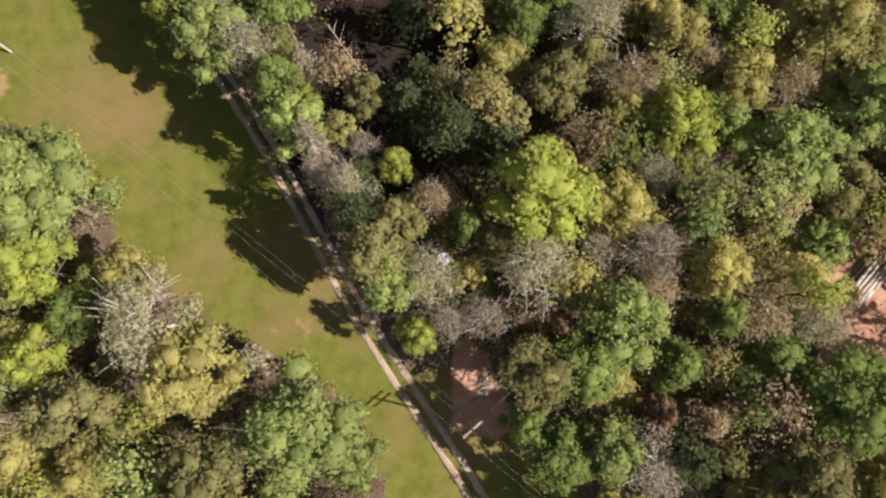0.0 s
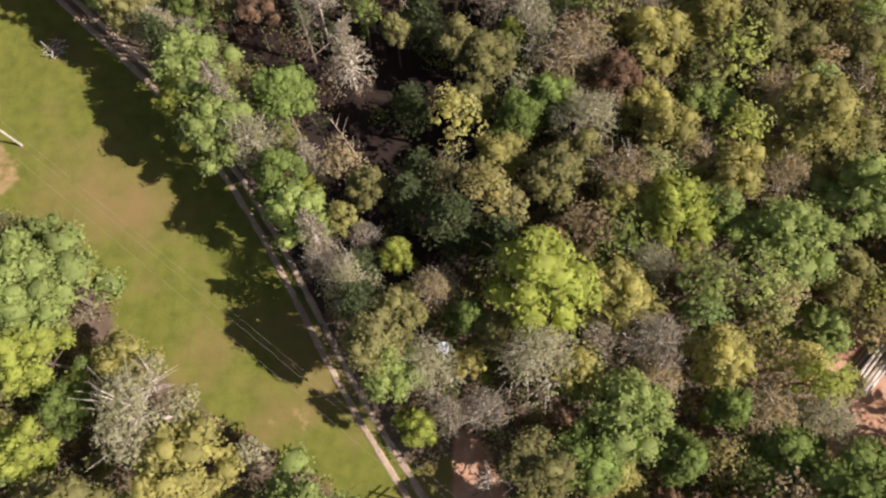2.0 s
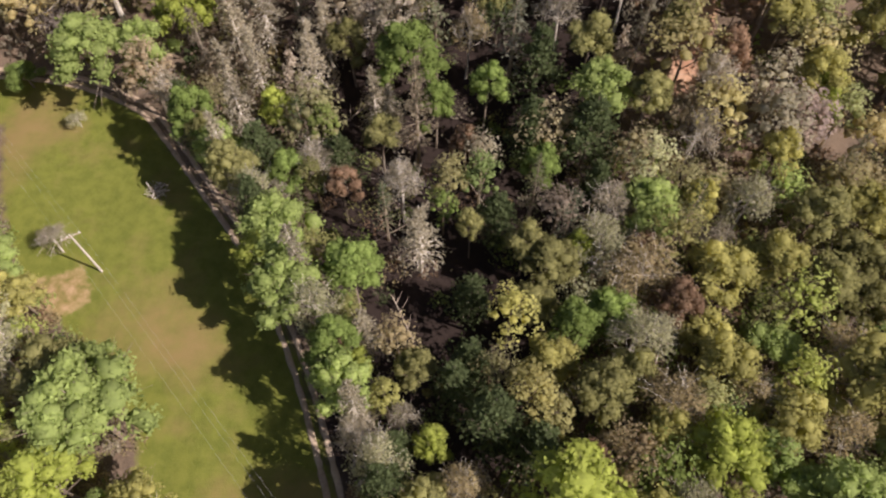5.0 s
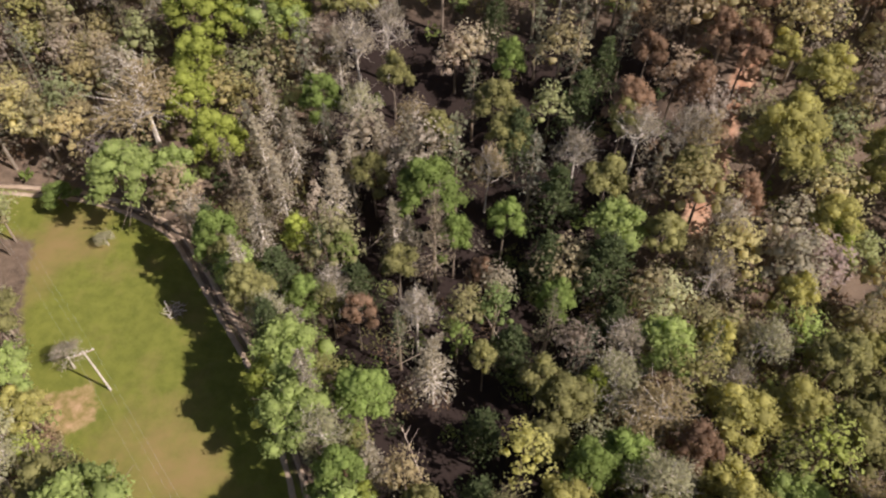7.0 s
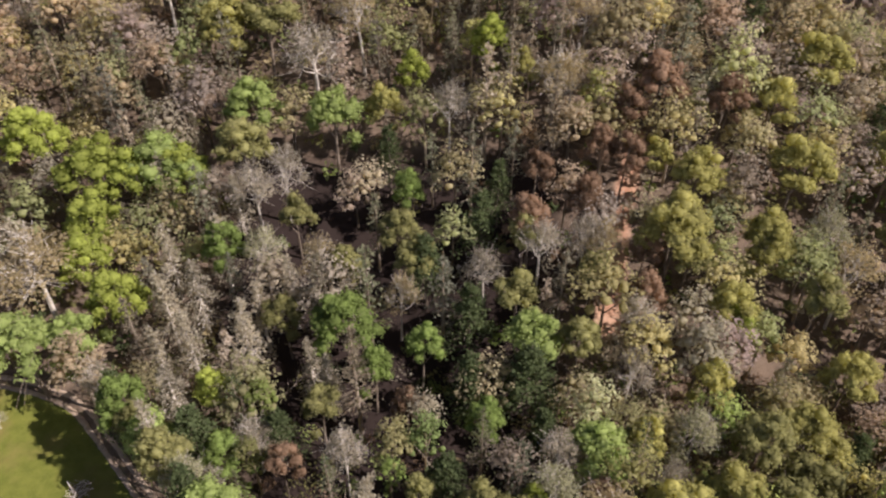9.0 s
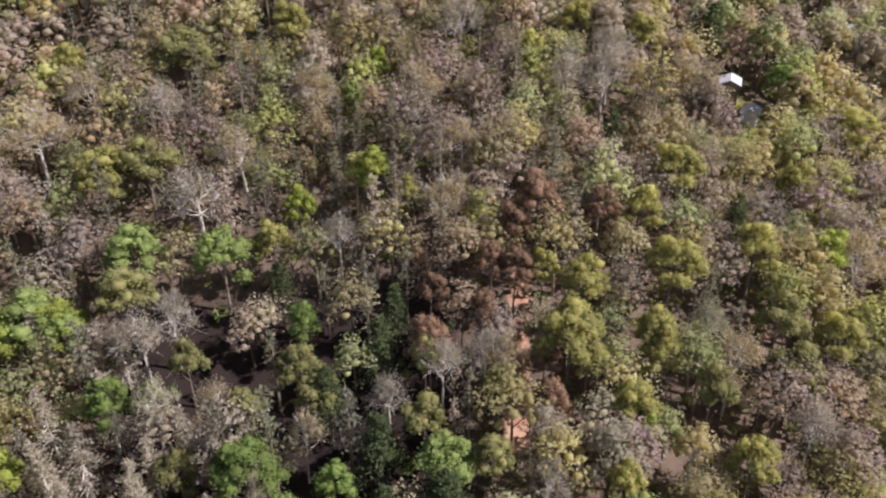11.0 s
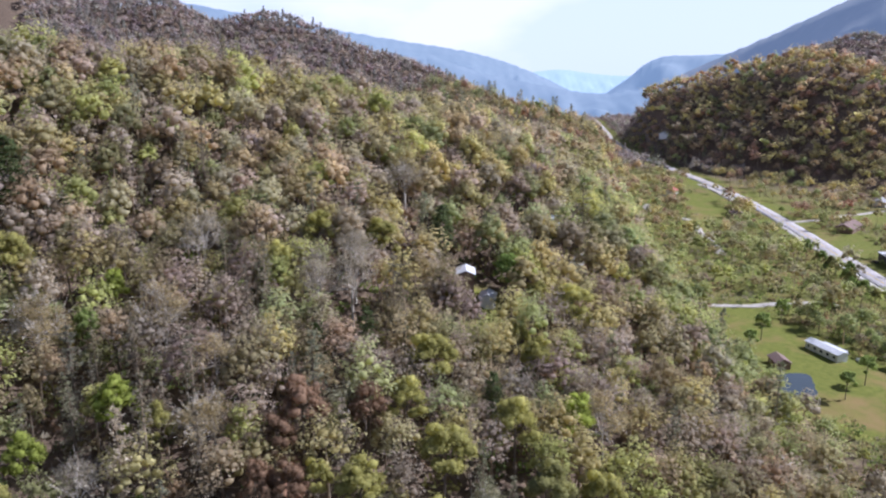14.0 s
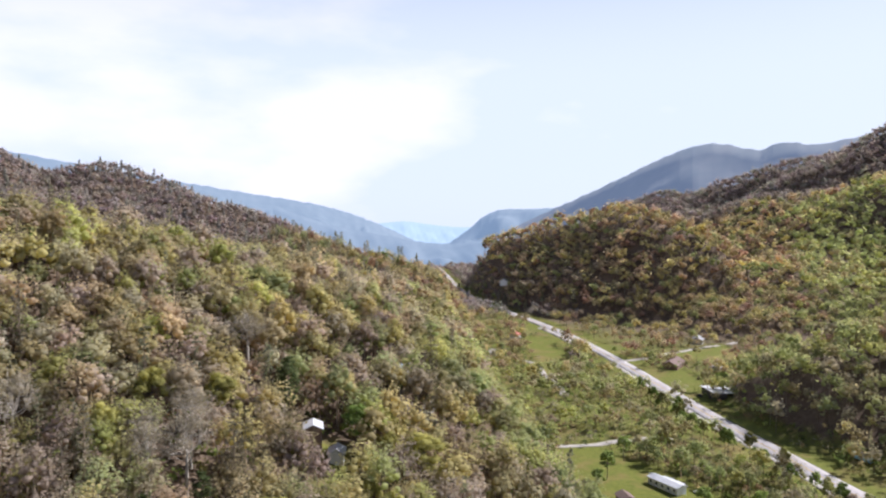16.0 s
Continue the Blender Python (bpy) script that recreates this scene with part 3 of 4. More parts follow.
# crown centres and radii of the trees that stand out, by leaf colour
PLACED = {
    "lime": [(-75.5, 105.4, 5.4), (-63.1, 99, 6.3), (-58.1, 99.8, 4.4), (-62, 91.2, 4.7), (-61.5, 85.2, 4.2), (-49.2, 101, 4.3), (11.5, 17.1, 5.9), (26.1, 25.7, 4.5), (-5.1, 21.4, 2.1), (-15.9, 28.3, 2.4), (-30.9, 40.1, 3.2), (-2.7, 2.5, 2.2), (-44, 9.5, 4.2), (-43.8, -0.1, 3.5), (-53.3, 78.2, 4.5), (-35.8, 64.9, 2.9), (9.1, 49.6, 2.1), (39.1, 76.4, 2.9), (-11.3, 119.2, 3.1), (5.3, 153.8, 2.7), (2.3, 122.8, 3.8), (80.8, 101.7, 4.5)],
    "yellow": [(20.6, 27.3, 3), (26.1, 35.9, 3.8), (42.6, 35.2, 5.6), (33.4, 30.6, 3.9), (29.5, 9.6, 3.6), (-26.5, -2, 5.2), (-37.1, -11.7, 3.8), (30.1, 86.2, 5.4), (34.3, 67.8, 2.9), (24.1, 59.1, 2.6), (32.7, 51.3, 3.9), (38.2, 77.6, 3.7), (45.3, 89.1, 3.6), (35.4, 96.8, 4), (31.7, 91.2, 3.5), (29.4, 101.2, 2.5), (8.1, 118.4, 2.7), (-45, 125.7, 5.6), (-58.6, 157, 3.5), (56.9, 116.4, 5), (49.6, 109.9, 3.8), (50.6, 97.9, 4.9), (67.3, 101.3, 4.5), (75.5, 86.8, 4), (102.8, 133.5, 5.8), (83.8, 118.3, 3.7), (63.8, 157.8, 4.4), (49.5, 158.7, 4.3), (37.5, 150, 3.7), (-13.7, 165.3, 4.2), (45, 85.8, 3.7), (52.6, 68.4, 3.6), (-16.1, 112.5, 3.4)],
    "fresh": [(-43.4, 17.8, 6), (46.9, 26.5, 4.8), (38.4, 22, 4.9), (-25, 35.7, 4.5), (19.5, 3.6, 4.5), (17.2, -9.2, 3.4), (-14.5, -6.7, 5.7), (-9.1, -10.5, 3.2), (33.5, 23.4, 2.9), (-46.3, 23.3, 3.3), (-29.4, 44.3, 4.6), (-64.7, 69.4, 5.5), (-57.8, 71.5, 4.1), (-38.5, 112.1, 4.8), (-24.3, 109.8, 4.6), (0, 143.7, 2.8), (9.3, 72.2, 4.3), (-54.3, 101, 5.2), (-48.3, 99.6, 4.1)],
    "green": [(8.9, 38.1, 3), (2.5, 14.1, 2.3), (-19.7, 28.6, 2.4), (41, -4.2, 5.5), (25.3, -0.6, 3), (31, 4.1, 2.6), (8.4, -7.5, 2.4), (-39.4, 4.6, 3.1), (-18.6, 40, 3.9), (-13.3, 68.6, 2.8), (-40.5, 88.8, 3.6), (-6.7, 72.9, 2.8), (3, 61, 2.7), (-17.8, 74.5, 4.9), (-10.4, 97.7, 2.8), (95.9, 150.4, 3.8)],
    "olive": [(-5.1, 15.1, 3), (-9, 29.5, 2.6), (10.4, -1.7, 4), (12.5, 30, 3.6), (16.4, 34, 3), (37.5, -11.6, 4.3), (-38.1, -4.8, 4.4), (-25.4, -11.8, 4.6), (-8.8, 11.7, 2.3), (5.3, 12.8, 2.5), (47.6, 34.4, 3.8), (-13.9, 25, 1.9), (-20.1, 62.3, 2.8), (16.2, 72.9, 3.4), (2, 49.1, 2.8), (-5.4, 50.7, 1.9), (-28, 77.6, 3), (-18.9, 85, 3.3), (7.2, 80.1, 3.5), (38, 58.2, 3.9), (39.2, 48.1, 3.9), (-11.9, 90.6, 3.4), (66.2, 82, 4.2), (18.6, 83.5, 2.8), (8, 89, 3), (-8.7, 86.1, 3.5), (51.2, 79.8, 3.7), (33.1, 85.3, 3.2), (66.3, 89.5, 4.5), (-38.3, 103.9, 5), (-29, 94.5, 2.9), (-34.8, 154, 6.6), (-38.8, 127, 5.6)],
    "tan": [(-0.8, 18.2, 2.6), (31.3, 18.9, 2.8), (-45.1, -5.9, 2.8), (29.7, 33.2, 3.1), (39.1, 31.2, 3.3), (-67.8, 81.5, 7.8), (-10.7, 80.6, 2.7), (20.1, 87.6, 3.3), (-23.4, 86, 3.4), (13.7, 113.6, 4.4), (-50.9, 147.5, 4.6), (-59.4, 134.9, 6.1), (-7.7, 142.8, 5.1), (12.3, 138.6, 4.6), (-21.4, 129.3, 4.8), (19.5, 125.9, 4.3), (56.1, 83.1, 4.2), (-8.3, 143, 5.6), (11.3, 140.8, 5.1), (16.7, 114.9, 4), (88.2, 101.1, 5.1)],
    "pine": [(1.1, 25.2, 3.8), (-3.9, 28.8, 2.7), (6.7, 23.5, 2.8), (-8.9, 20.5, 2.1), (25.9, -11, 3.3), (8.6, 66.6, 4.1), (0.2, 77.3, 3.5), (-6.9, 85.7, 3.3), (1.5, 92.2, 3.2), (0.5, 67.3, 3), (67.7, 110.2, 2.5), (86.7, 168.5, 4), (49, 128.6, 2.8), (38.1, 125.8, 2.7), (-14.4, 105.6, 2.6), (4.3, 98.4, 2.4), (-24.6, 186.7, 5.4), (-34, 181.8, 5.3), (-13.2, 193.3, 5.2), (-45.9, 186.4, 5.5)],
    "dead": [(-15.5, 33.1, 1.9), (-46.6, 78.5, 2.6), (-42, 80.6, 2.6), (-33, 73.8, 2.8), (-31.8, 78.5, 2.1), (-22.5, 69.2, 1.9), (-40.3, 62.4, 2.7), (-45.4, 70.5, 2), (-41.4, 72.6, 2.3), (-11.5, 47.2, 2.5), (-19.6, 67, 1.8), (-38.7, 95.8, 2.2), (-27.8, 82.8, 2), (-40.1, 88.7, 2.5), (-51.7, 98.7, 2.7), (-48.6, 87.5, 2.2)],
    "grey": [(-14.1, 21.1, 2.3), (16.8, 11.5, 2.4), (22.9, 11.4, 3.6), (0.3, 3.7, 2.4), (4.5, 4.3, 2.7), (-8.9, 23.7, 1.9), (-15.6, 54.9, 3.1), (11.9, 55.8, 3.1), (10.7, 87, 3.6), (23, 68.9, 3.1), (24.3, 75.8, 3.5), (26.5, 52.8, 2.7), (-52.6, 65.4, 2.9), (-28.6, 119.6, 6.5), (-35.8, 97, 4.3), (-31.9, 100.6, 3.9), (-4.3, 110.8, 3.9), (43.6, 140.7, 4.8), (54.6, 149.8, 5.1), (2.3, 84.6, 3.1), (64.2, 72.6, 4.2), (17.7, 88.7, 3.2), (-36.7, 140.8, 5.3), (23.9, 159.8, 5.2), (83.7, 186, 6.5), (50.7, 141.2, 5.4)],
    "silver": [(10.1, 9.7, 4.4), (22.7, 19.6, 3), (-1.5, 8.6, 3.4), (-32.1, 3.9, 5.4), (30.1, 59.4, 3.4), (-33.2, 88, 3.5), (54.4, 89, 3.5)],
    "russet": [(12.9, 23.5, 1.8), (23.2, -6.4, 2.1), (12.9, 3, 1.8), (-19.8, 32.3, 1.7), (21.7, 43.2, 3), (-23.6, 53.4, 2.5), (16.8, 50.4, 2.5), (-7.9, 63.1, 2.3), (9.2, 91.2, 3.4), (30.5, 112.3, 4.4), (41.3, 110, 3.7), (10, 99.2, 3), (20.9, 102.7, 2.9), (24.9, 108.8, 3.3), (17.7, 94.4, 3.1), (26.2, 86.1, 2.7), (26.5, 79.8, 3), (24.5, 101, 3.2)],
}
NEAR = (-72, 66, -24, 62)
TALL = {"dead": 19.0, "pine": 16.0}
stands = []
for colour, spots in PLACED.items():
    for i, (x, y, r) in enumerate(spots):
        wide = {"dead": 2.3, "pine": 3.3}.get(colour, 3.9)
        tall = min(1.3, max(0.75, 0.58 + 0.125 * r))
        plant(colour, i % 2, x, y, tall, rng.uniform(0, 360), wide=r / wide / tall)
        stands.append((x, y, r))
# the row of trees along the wood's edge, beside the track
edge = resample([(-10, 8.5), (-13.5, 14.5), (-18, 22.5), (-23, 31), (-30.5, 41), (-37.5, 48.5), (-45, 55), (-52, 62.5)], 2.7)
for k, (x, y) in enumerate(edge):
    if min(math.hypot(x + 4.4 - a, y - 0.6 - b) - 0.4 * c for a, b, c in stands) < 0.7:
        continue
    colour = ("fresh", "olive", "green", "pine", "silver", "olive", "dead")[k % 7]
    plant(colour, k % 2, x + 4.4 + rng.uniform(-0.6, 0.8), y - 0.6, rng.uniform(1.0, 1.25), rng.uniform(0, 360), wide=0.75)
    stands.append((x + 4.4, y - 0.6, 2.4))
sx, sy, sr = np.array(stands).T
for x, y in zip(*scatter(*NEAR, 7.0)):
    if np.min(np.hypot(sx - x, sy - y) - 0.85 * sr) < 1.1:
        continue
    names = mix_at(x, y)
    if -20 < x < 6 and 10 < y < 40:
        names = ("pine", "olive", "green", "pine")
    if -24 < x < 8 and 36 < y < 62 or -15 < x < -4 and 18 < y < 40:
        names = ("dead", "pine", "pine", "olive")
        if rng.uniform() < 0.7:
            continue
    plant(names[rng.randint(len(names))], rng.randint(2), x, y, rng.uniform(0.7, 1.0), rng.uniform(0, 360), wide=1.1)
    stands.append((x, y, 3.2))


# the rest of the woods, joined; leaf colours there are drawn towards a pinkish grey
GREYED = np.array((0.36, 0.275, 0.26))
HAZED_BARE = np.array((0.165, 0.155, 0.185))          # bare mauve-grey woods, with the far ridges' blue haze painted in


def woods(name, label, xs, ys, level):
    """Trees of the same kinds joined into one mesh; level 5 near, 1 and 4 mid-distance, 2 far, 3 very far."""
    leaves, size, lumps, full, reach = {1: (620, 0.28, 14, 0.44, 4.6), 5: (560, 0.20, 12, 0.42, 3.0), 4: (300, 0.40, 10, 0.62, 4.7), 2: (100, 0.62, 6, 0.52, 4.9), 3: (30, 1.1, 3, 0.56, 5.6)}[level]
    stock = {}
    V, F, Cc, n = [], [], [], 0
    for x, y, z in zip(xs, ys, ground_z(xs, ys)):
        names = mix_at(x, y)
        colour = names[rng.randint(len(names))]
        key = (colour in ("pine", "dead"), rng.randint(6))
        if key not in stock:
            sd = 900 + 10 * level + key[1] + 5 * key[0]
            if key[0]:
                w, c = conifer(sd, 20, 3.0, int(max(60, leaves * 0.8)), min(size, 1.1), key[1] > 3)
            else:
                w, c = broadleaf(sd, 15.5, reach + 0.4 * (key[1] - 2.5), leaves, size, 0.3 if level in (1, 5) else 0, 4, lumps, 0, 0.42)
                r = np.random.RandomState(sd)
                pile = Pile()
                pile.add(*c)
                for m in range(lumps):
                    q, a = (m + 0.5) / lumps, m * 2.4
                    pile.add(*core(np.array([reach * 0.74 * math.sqrt(q) * math.cos(a), reach * 0.74 * math.sqrt(q) * math.sin(a), 15.5 * (0.82 - 0.30 * q)]), reach * full * 1.5 / math.sqrt(lumps), r))
                c = pile.done()
            if level in (2, 3):
                w = tube(np.array([0, 0, -0.6]), np.array([0, 0, 9.0]), 0.22, 0.12, 3)
            stock[key] = (np.vstack([w[0], c[0]]), np.vstack([tris(w[1]), tris(c[1]) + len(w[0])]), len(w[0]))
        v, f, nw = stock[key]
        a, s = rng.uniform(0, 6.28), rng.uniform(0.66, 1.18) * (rng.uniform(0.4, 1.0) if z < -4 and x > 140 else 1.0)
        ca, sn = math.cos(a) * s, math.sin(a) * s
        V.append(np.column_stack([x + v[:, 0] * ca - v[:, 1] * sn, y + v[:, 0] * sn + v[:, 1] * ca, z + v[:, 2] * s * rng.uniform(0.9, 1.15)]))
        F.append(f + n)
        n += len(v)
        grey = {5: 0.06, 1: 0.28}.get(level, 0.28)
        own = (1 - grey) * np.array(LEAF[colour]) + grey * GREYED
        # haze over the far ridges, mixed into their leaf colour
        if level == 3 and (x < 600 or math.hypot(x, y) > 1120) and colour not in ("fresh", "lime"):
            own = 0.4 * own + 0.6 * HAZED_BARE
        # far levels lightened in colour, in place of haze and backlit leaves
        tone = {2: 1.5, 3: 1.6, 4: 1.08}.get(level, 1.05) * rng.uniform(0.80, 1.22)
        col = np.tile(own * tone + rng.uniform(-0.012, 0.012, 3), (len(v), 1))
        col[:nw] = (0.36, 0.31, 0.25) if rng.uniform() < 0.4 else (0.20, 0.165, 0.13)
        Cc.append(np.clip(col, 0.01, 0.9))
    ob = new(name, mesh_from(name, np.vstack(V), np.vstack(F), [MIXED_LEAF], np.vstack(Cc), smooth_shade=True))
    return tagged(ob, label, "woods", kind="stuff")


def in_sight(x, y):
    """Leaves out the hidden back slopes of the far hills, seen from over the meadow."""
    z = ground_z(x, y) + 26
    ok = np.ones(len(x), bool)
    for u in np.linspace(0.15, 0.97, 28):
        ok &= ground_z(x * u, y * u) + 4 < 89 + (z - 89) * u
    return ok


def sector(x, y, a0, a1, r0, r1):
    az = np.degrees(np.arctan2(x, y))
    r = np.hypot(x, y)
    return (az > a0) & (az < a1) & (r > r0) & (r < r1)


def valley_gaps(x, y):
    """Open stretches between the thickets on the valley floor."""
    return (x > 140) & (ground_z(x, y) < -4) & (wave(x, y, 70, 21) + rng.normal(0, 0.35, len(x)) > 0.0)


def clear_of_stands(x, y):
    ok = np.ones(len(x), bool)
    for px, py, pr in stands:
        ok &= np.hypot(x - px, y - py) > pr * 0.8 + 1
    return ok


x, y = scatter(-180, 180, -60, 180, 5.3)
ok = sector(x, y, -80, 84, 0, 165) & ~((x > NEAR[0]) & (x < NEAR[1]) & (y > NEAR[2]) & (y < NEAR[3])) & clear_of_stands(x, y)
ok &= ~valley_gaps(x, y) & ~(inside(x, y, SHADED_HOLLOW) & (rng.uniform(size=len(x)) < 0.35))
woods("hillside_woods", "mixed spring woods on the near hillside in green, yellow and grey", x[ok], y[ok], 1)
x, y = scatter(*NEAR, 3.7)
d, _ = to_polyline(x, y, TRACK)
ok = clear_of_stands(x, y) & (d > 4.5) & ~((x > -24) & (x < 6) & (y > 14) & (y < 62) & (rng.uniform(size=len(x)) < 0.7))
woods("understorey_woods", "thin young trees filling the gaps of the near wood", x[ok], y[ok], 5)
x, y = scatter(-200, 335, 0, 335, 6.1)
ok = sector(x, y, -32, 82, 165, 330) & in_sight(x, y) & clear_of_stands(x, y)
ok &= ~valley_gaps(x, y)
woods("upper_hillside_woods", "mixed spring woods on the upper hillside in yellow, olive and grey", x[ok], y[ok], 4)
x, y = scatter(-100, 800, 0, 800, 7.4)
ok = sector(x, y, -5, 82, 330, 780) & in_sight(x, y)
ok &= ~valley_gaps(x, y)
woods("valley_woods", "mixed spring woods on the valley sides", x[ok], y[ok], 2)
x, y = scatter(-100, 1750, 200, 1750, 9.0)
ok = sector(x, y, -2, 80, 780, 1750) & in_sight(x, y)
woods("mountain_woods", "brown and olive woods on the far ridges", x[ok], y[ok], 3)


def undergrowth(name, label, xs, ys, leaves, size, radius, tall):
    """Low bushes and saplings joined into one mesh."""
    r = np.random.RandomState(77)
    shades = np.array([LEAF[k] for k in ("olive", "grey", "green", "tan", "olive", "russet", "fresh", "pine")])
    n = len(xs)
    c = np.column_stack([xs, ys, ground_z(xs, ys)])
    rad = radius * r.uniform(0.5, 1.3, n)
    d = r.normal(size=(n, leaves, 3))
    d /= np.linalg.norm(d, axis=2)[..., None]
    d *= (r.uniform(0.2, 1, (n, leaves)) ** 0.5)[..., None]
    pts = c[:, None, :] + d * rad[:, None, None] * np.array([1, 1, 0.7])
    pts[..., 2] += (tall * r.uniform(0.25, 1.0, n))[:, None]
    v, f = cards(pts.reshape(-1, 3), size, r)
    col = np.repeat(shades[r.randint(0, len(shades), n)] * r.uniform(0.65, 1.1, n)[:, None], leaves * 3, axis=0)
    return tagged(new(name, mesh_from(name, v, f, [MIXED_LEAF], col)), label, "undergrowth", kind="stuff")


x, y = scatter(-75, 75, -26, 75, 2.2, 0.92)
d, _ = to_polyline(x, y, TRACK)
ok = (d > 2.6) & ~(inside(x, y, SHADED_HOLLOW) & (rng.uniform(size=len(x)) < 0.75))
undergrowth("undergrowth", "low mixed bushes and saplings under the trees", x[ok], y[ok], 95, 0.20, 1.8, 4.2)
x, y = scatter(-200, 330, 20, 330, 5.0, 0.9)
ok = sector(x, y, -55, 84, 70, 320) & ~((np.abs(x) < 75) & (y < 75)) & ~(inside(x, y, SHADED_HOLLOW) & (rng.uniform(size=len(x)) < 0.75))
bx, by = scatter(140, 480, 40, 480, 5.0, 0.8)
bok = ground_z(bx, by) < -3
x, y, ok = np.concatenate([x, bx]), np.concatenate([y, by]), np.concatenate([ok, bok])
undergrowth("hillside_undergrowth", "low bushes and saplings on the hillside floor", x[ok], y[ok], 30, 0.5, 2.4, 4.0)


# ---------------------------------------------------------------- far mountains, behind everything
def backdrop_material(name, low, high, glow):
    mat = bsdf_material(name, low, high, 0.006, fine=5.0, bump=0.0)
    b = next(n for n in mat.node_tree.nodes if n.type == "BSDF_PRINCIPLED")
    # a faint emission stands in for the air haze in front of the slopes
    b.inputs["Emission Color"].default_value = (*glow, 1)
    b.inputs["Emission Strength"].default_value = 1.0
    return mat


def far_ridge(pts, depth, mat, label, seed):
    """A long mountain with a rough crest and spurs running down its side."""
    p = np.array(pts, float)
    for _ in range(2):
        q = np.empty((2 * len(p) - 2, 3))
        q[0::2], q[1::2] = 0.75 * p[:-1] + 0.25 * p[1:], 0.25 * p[:-1] + 0.75 * p[1:]
        p = np.vstack([p[:1], q, p[-1:]])
    t = np.linspace(0, len(p) - 1, 14 * (len(p) - 1))
    line = np.column_stack([np.interp(t, np.arange(len(p)), p[:, k]) for k in range(3)])
    out = line[:, :2] / np.linalg.norm(line[:, :2], axis=1)[:, None]
    rows = []
    rough = wave(line[:, 0], line[:, 1], depth * 0.07, seed + 2) * depth * 0.0022
    for k in range(-6, 15):
        u = k / 14
        side = -u * depth if k > 0 else u * depth * -1.0
        q = line[:, :2] + out * side
        fall = abs(u) ** 0.9
        z = line[:, 2] + rough * max(0, 1 - 9 * fall) - (line[:, 2] + 60) * fall
        z = z + (wave(q[:, 0], q[:, 1], depth * 0.35, seed) * 0.10 + wave(q[:, 0], q[:, 1], depth * 0.09, seed + 1) * 0.025) * depth * 0.35 * math.sin(min(1, fall) * math.pi)
        rows.append(np.column_stack([q, z]))
    v = np.vstack(rows)
    n = len(t)
    i = np.arange(len(rows) - 1)[:, None] * n
    j = np.arange(n - 1)[None, :]
    f = np.stack([i + j, i + j + 1, i + n + j + 1, i + n + j], -1).reshape(-1, 4)
    return tagged(new("backdrop", mesh_from("backdrop", v, f, [mat], smooth_shade=True)), label, "mountain", kind="structure")


# forest colours, then the painted haze: bluer and brighter the farther off
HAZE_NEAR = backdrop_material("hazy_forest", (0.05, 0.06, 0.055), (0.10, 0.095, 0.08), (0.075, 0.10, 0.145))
HAZE_MID = backdrop_material("blue_haze_forest", (0.05, 0.06, 0.06), (0.09, 0.10, 0.10), (0.12, 0.17, 0.235))
HAZE_FAR = backdrop_material("pale_haze_forest", (0.05, 0.06, 0.07), (0.07, 0.09, 0.10), (0.28, 0.37, 0.46))
far_ridge([(1380, 2080, -60), (1560, 1880, -20), (1742, 1653, 122), (1723, 1370, 204), (1685, 1080, 295), (1735, 997, 313), (1692, 868, 271), (1716, 819, 298), (1661, 698, 268), (1700, 450, 330), (1600, 100, 300)], 700, HAZE_NEAR, "high hazy blue-brown wooded mountain with two knobs", 3)
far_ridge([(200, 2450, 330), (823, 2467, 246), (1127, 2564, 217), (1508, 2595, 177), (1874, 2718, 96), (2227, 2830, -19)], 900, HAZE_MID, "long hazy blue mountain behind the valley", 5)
far_ridge([(2240, 2800, -30), (2358, 2722, 53), (2463, 2628, 182), (2612, 2479, 177), (2800, 2200, 200)], 700, HAZE_MID, "blunt hazy blue mountain at the end of the valley", 8)
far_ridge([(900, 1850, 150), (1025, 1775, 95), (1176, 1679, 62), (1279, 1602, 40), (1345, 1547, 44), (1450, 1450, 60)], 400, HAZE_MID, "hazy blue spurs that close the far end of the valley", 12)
far_ridge([(2000, 3800, 70), (2499, 3623, 113), (2640, 3580, 128), (2783, 3538, 103), (3040, 3454, 82), (3300, 3200, 120)], 500, HAZE_FAR, "palest mountains on the horizon, deep in haze", 9)


# ---------------------------------------------------------------- built things
def box(pile, x0, x1, y0, y1, z0, z1):
    v = np.array([(x, y, z) for z in (z0, z1) for x, y in ((x0, y0), (x1, y0), (x1, y1), (x0, y1))], float)
    f = np.array([(3, 2, 1, 0), (4, 5, 6, 7), (0, 1, 5, 4), (1, 2, 6, 5), (2, 3, 7, 6), (3, 0, 4, 7)])
    pile.add(v, f)


def box_part(name, dims, mat, parent, label=""):
    p = Pile()
    box(p, *dims)
    return part(name, p.done(), mat, parent, label)


def at(name, x, y, turn, label, category, z=None, group=""):
    ob = new(name)
    ob.matrix_basis = pose(x, y, float(ground_z(x, y)) if z is None else z, 0, 0, turn)
    return tagged(ob, label, category, group)


WHITE = bsdf_material("white_siding", (0.62, 0.62, 0.60), (0.80, 0.80, 0.78), 0.6)
GREY_SIDE = bsdf_material("grey_siding", (0.36, 0.35, 0.34), (0.48, 0.47, 0.45), 0.6)
BROWN_SIDE = bsdf_material("brown_siding", (0.16, 0.10, 0.07), (0.26, 0.18, 0.13), 0.6)
ROOF_WHITE = bsdf_material("white_metal_roof", (0.44, 0.45, 0.48), (0.62, 0.62, 0.63), 0.5, rough=0.45)
ROOF_GREEN = bsdf_material("green_metal_roof", (0.20, 0.29, 0.24), (0.33, 0.42, 0.37), 0.5, rough=0.5)
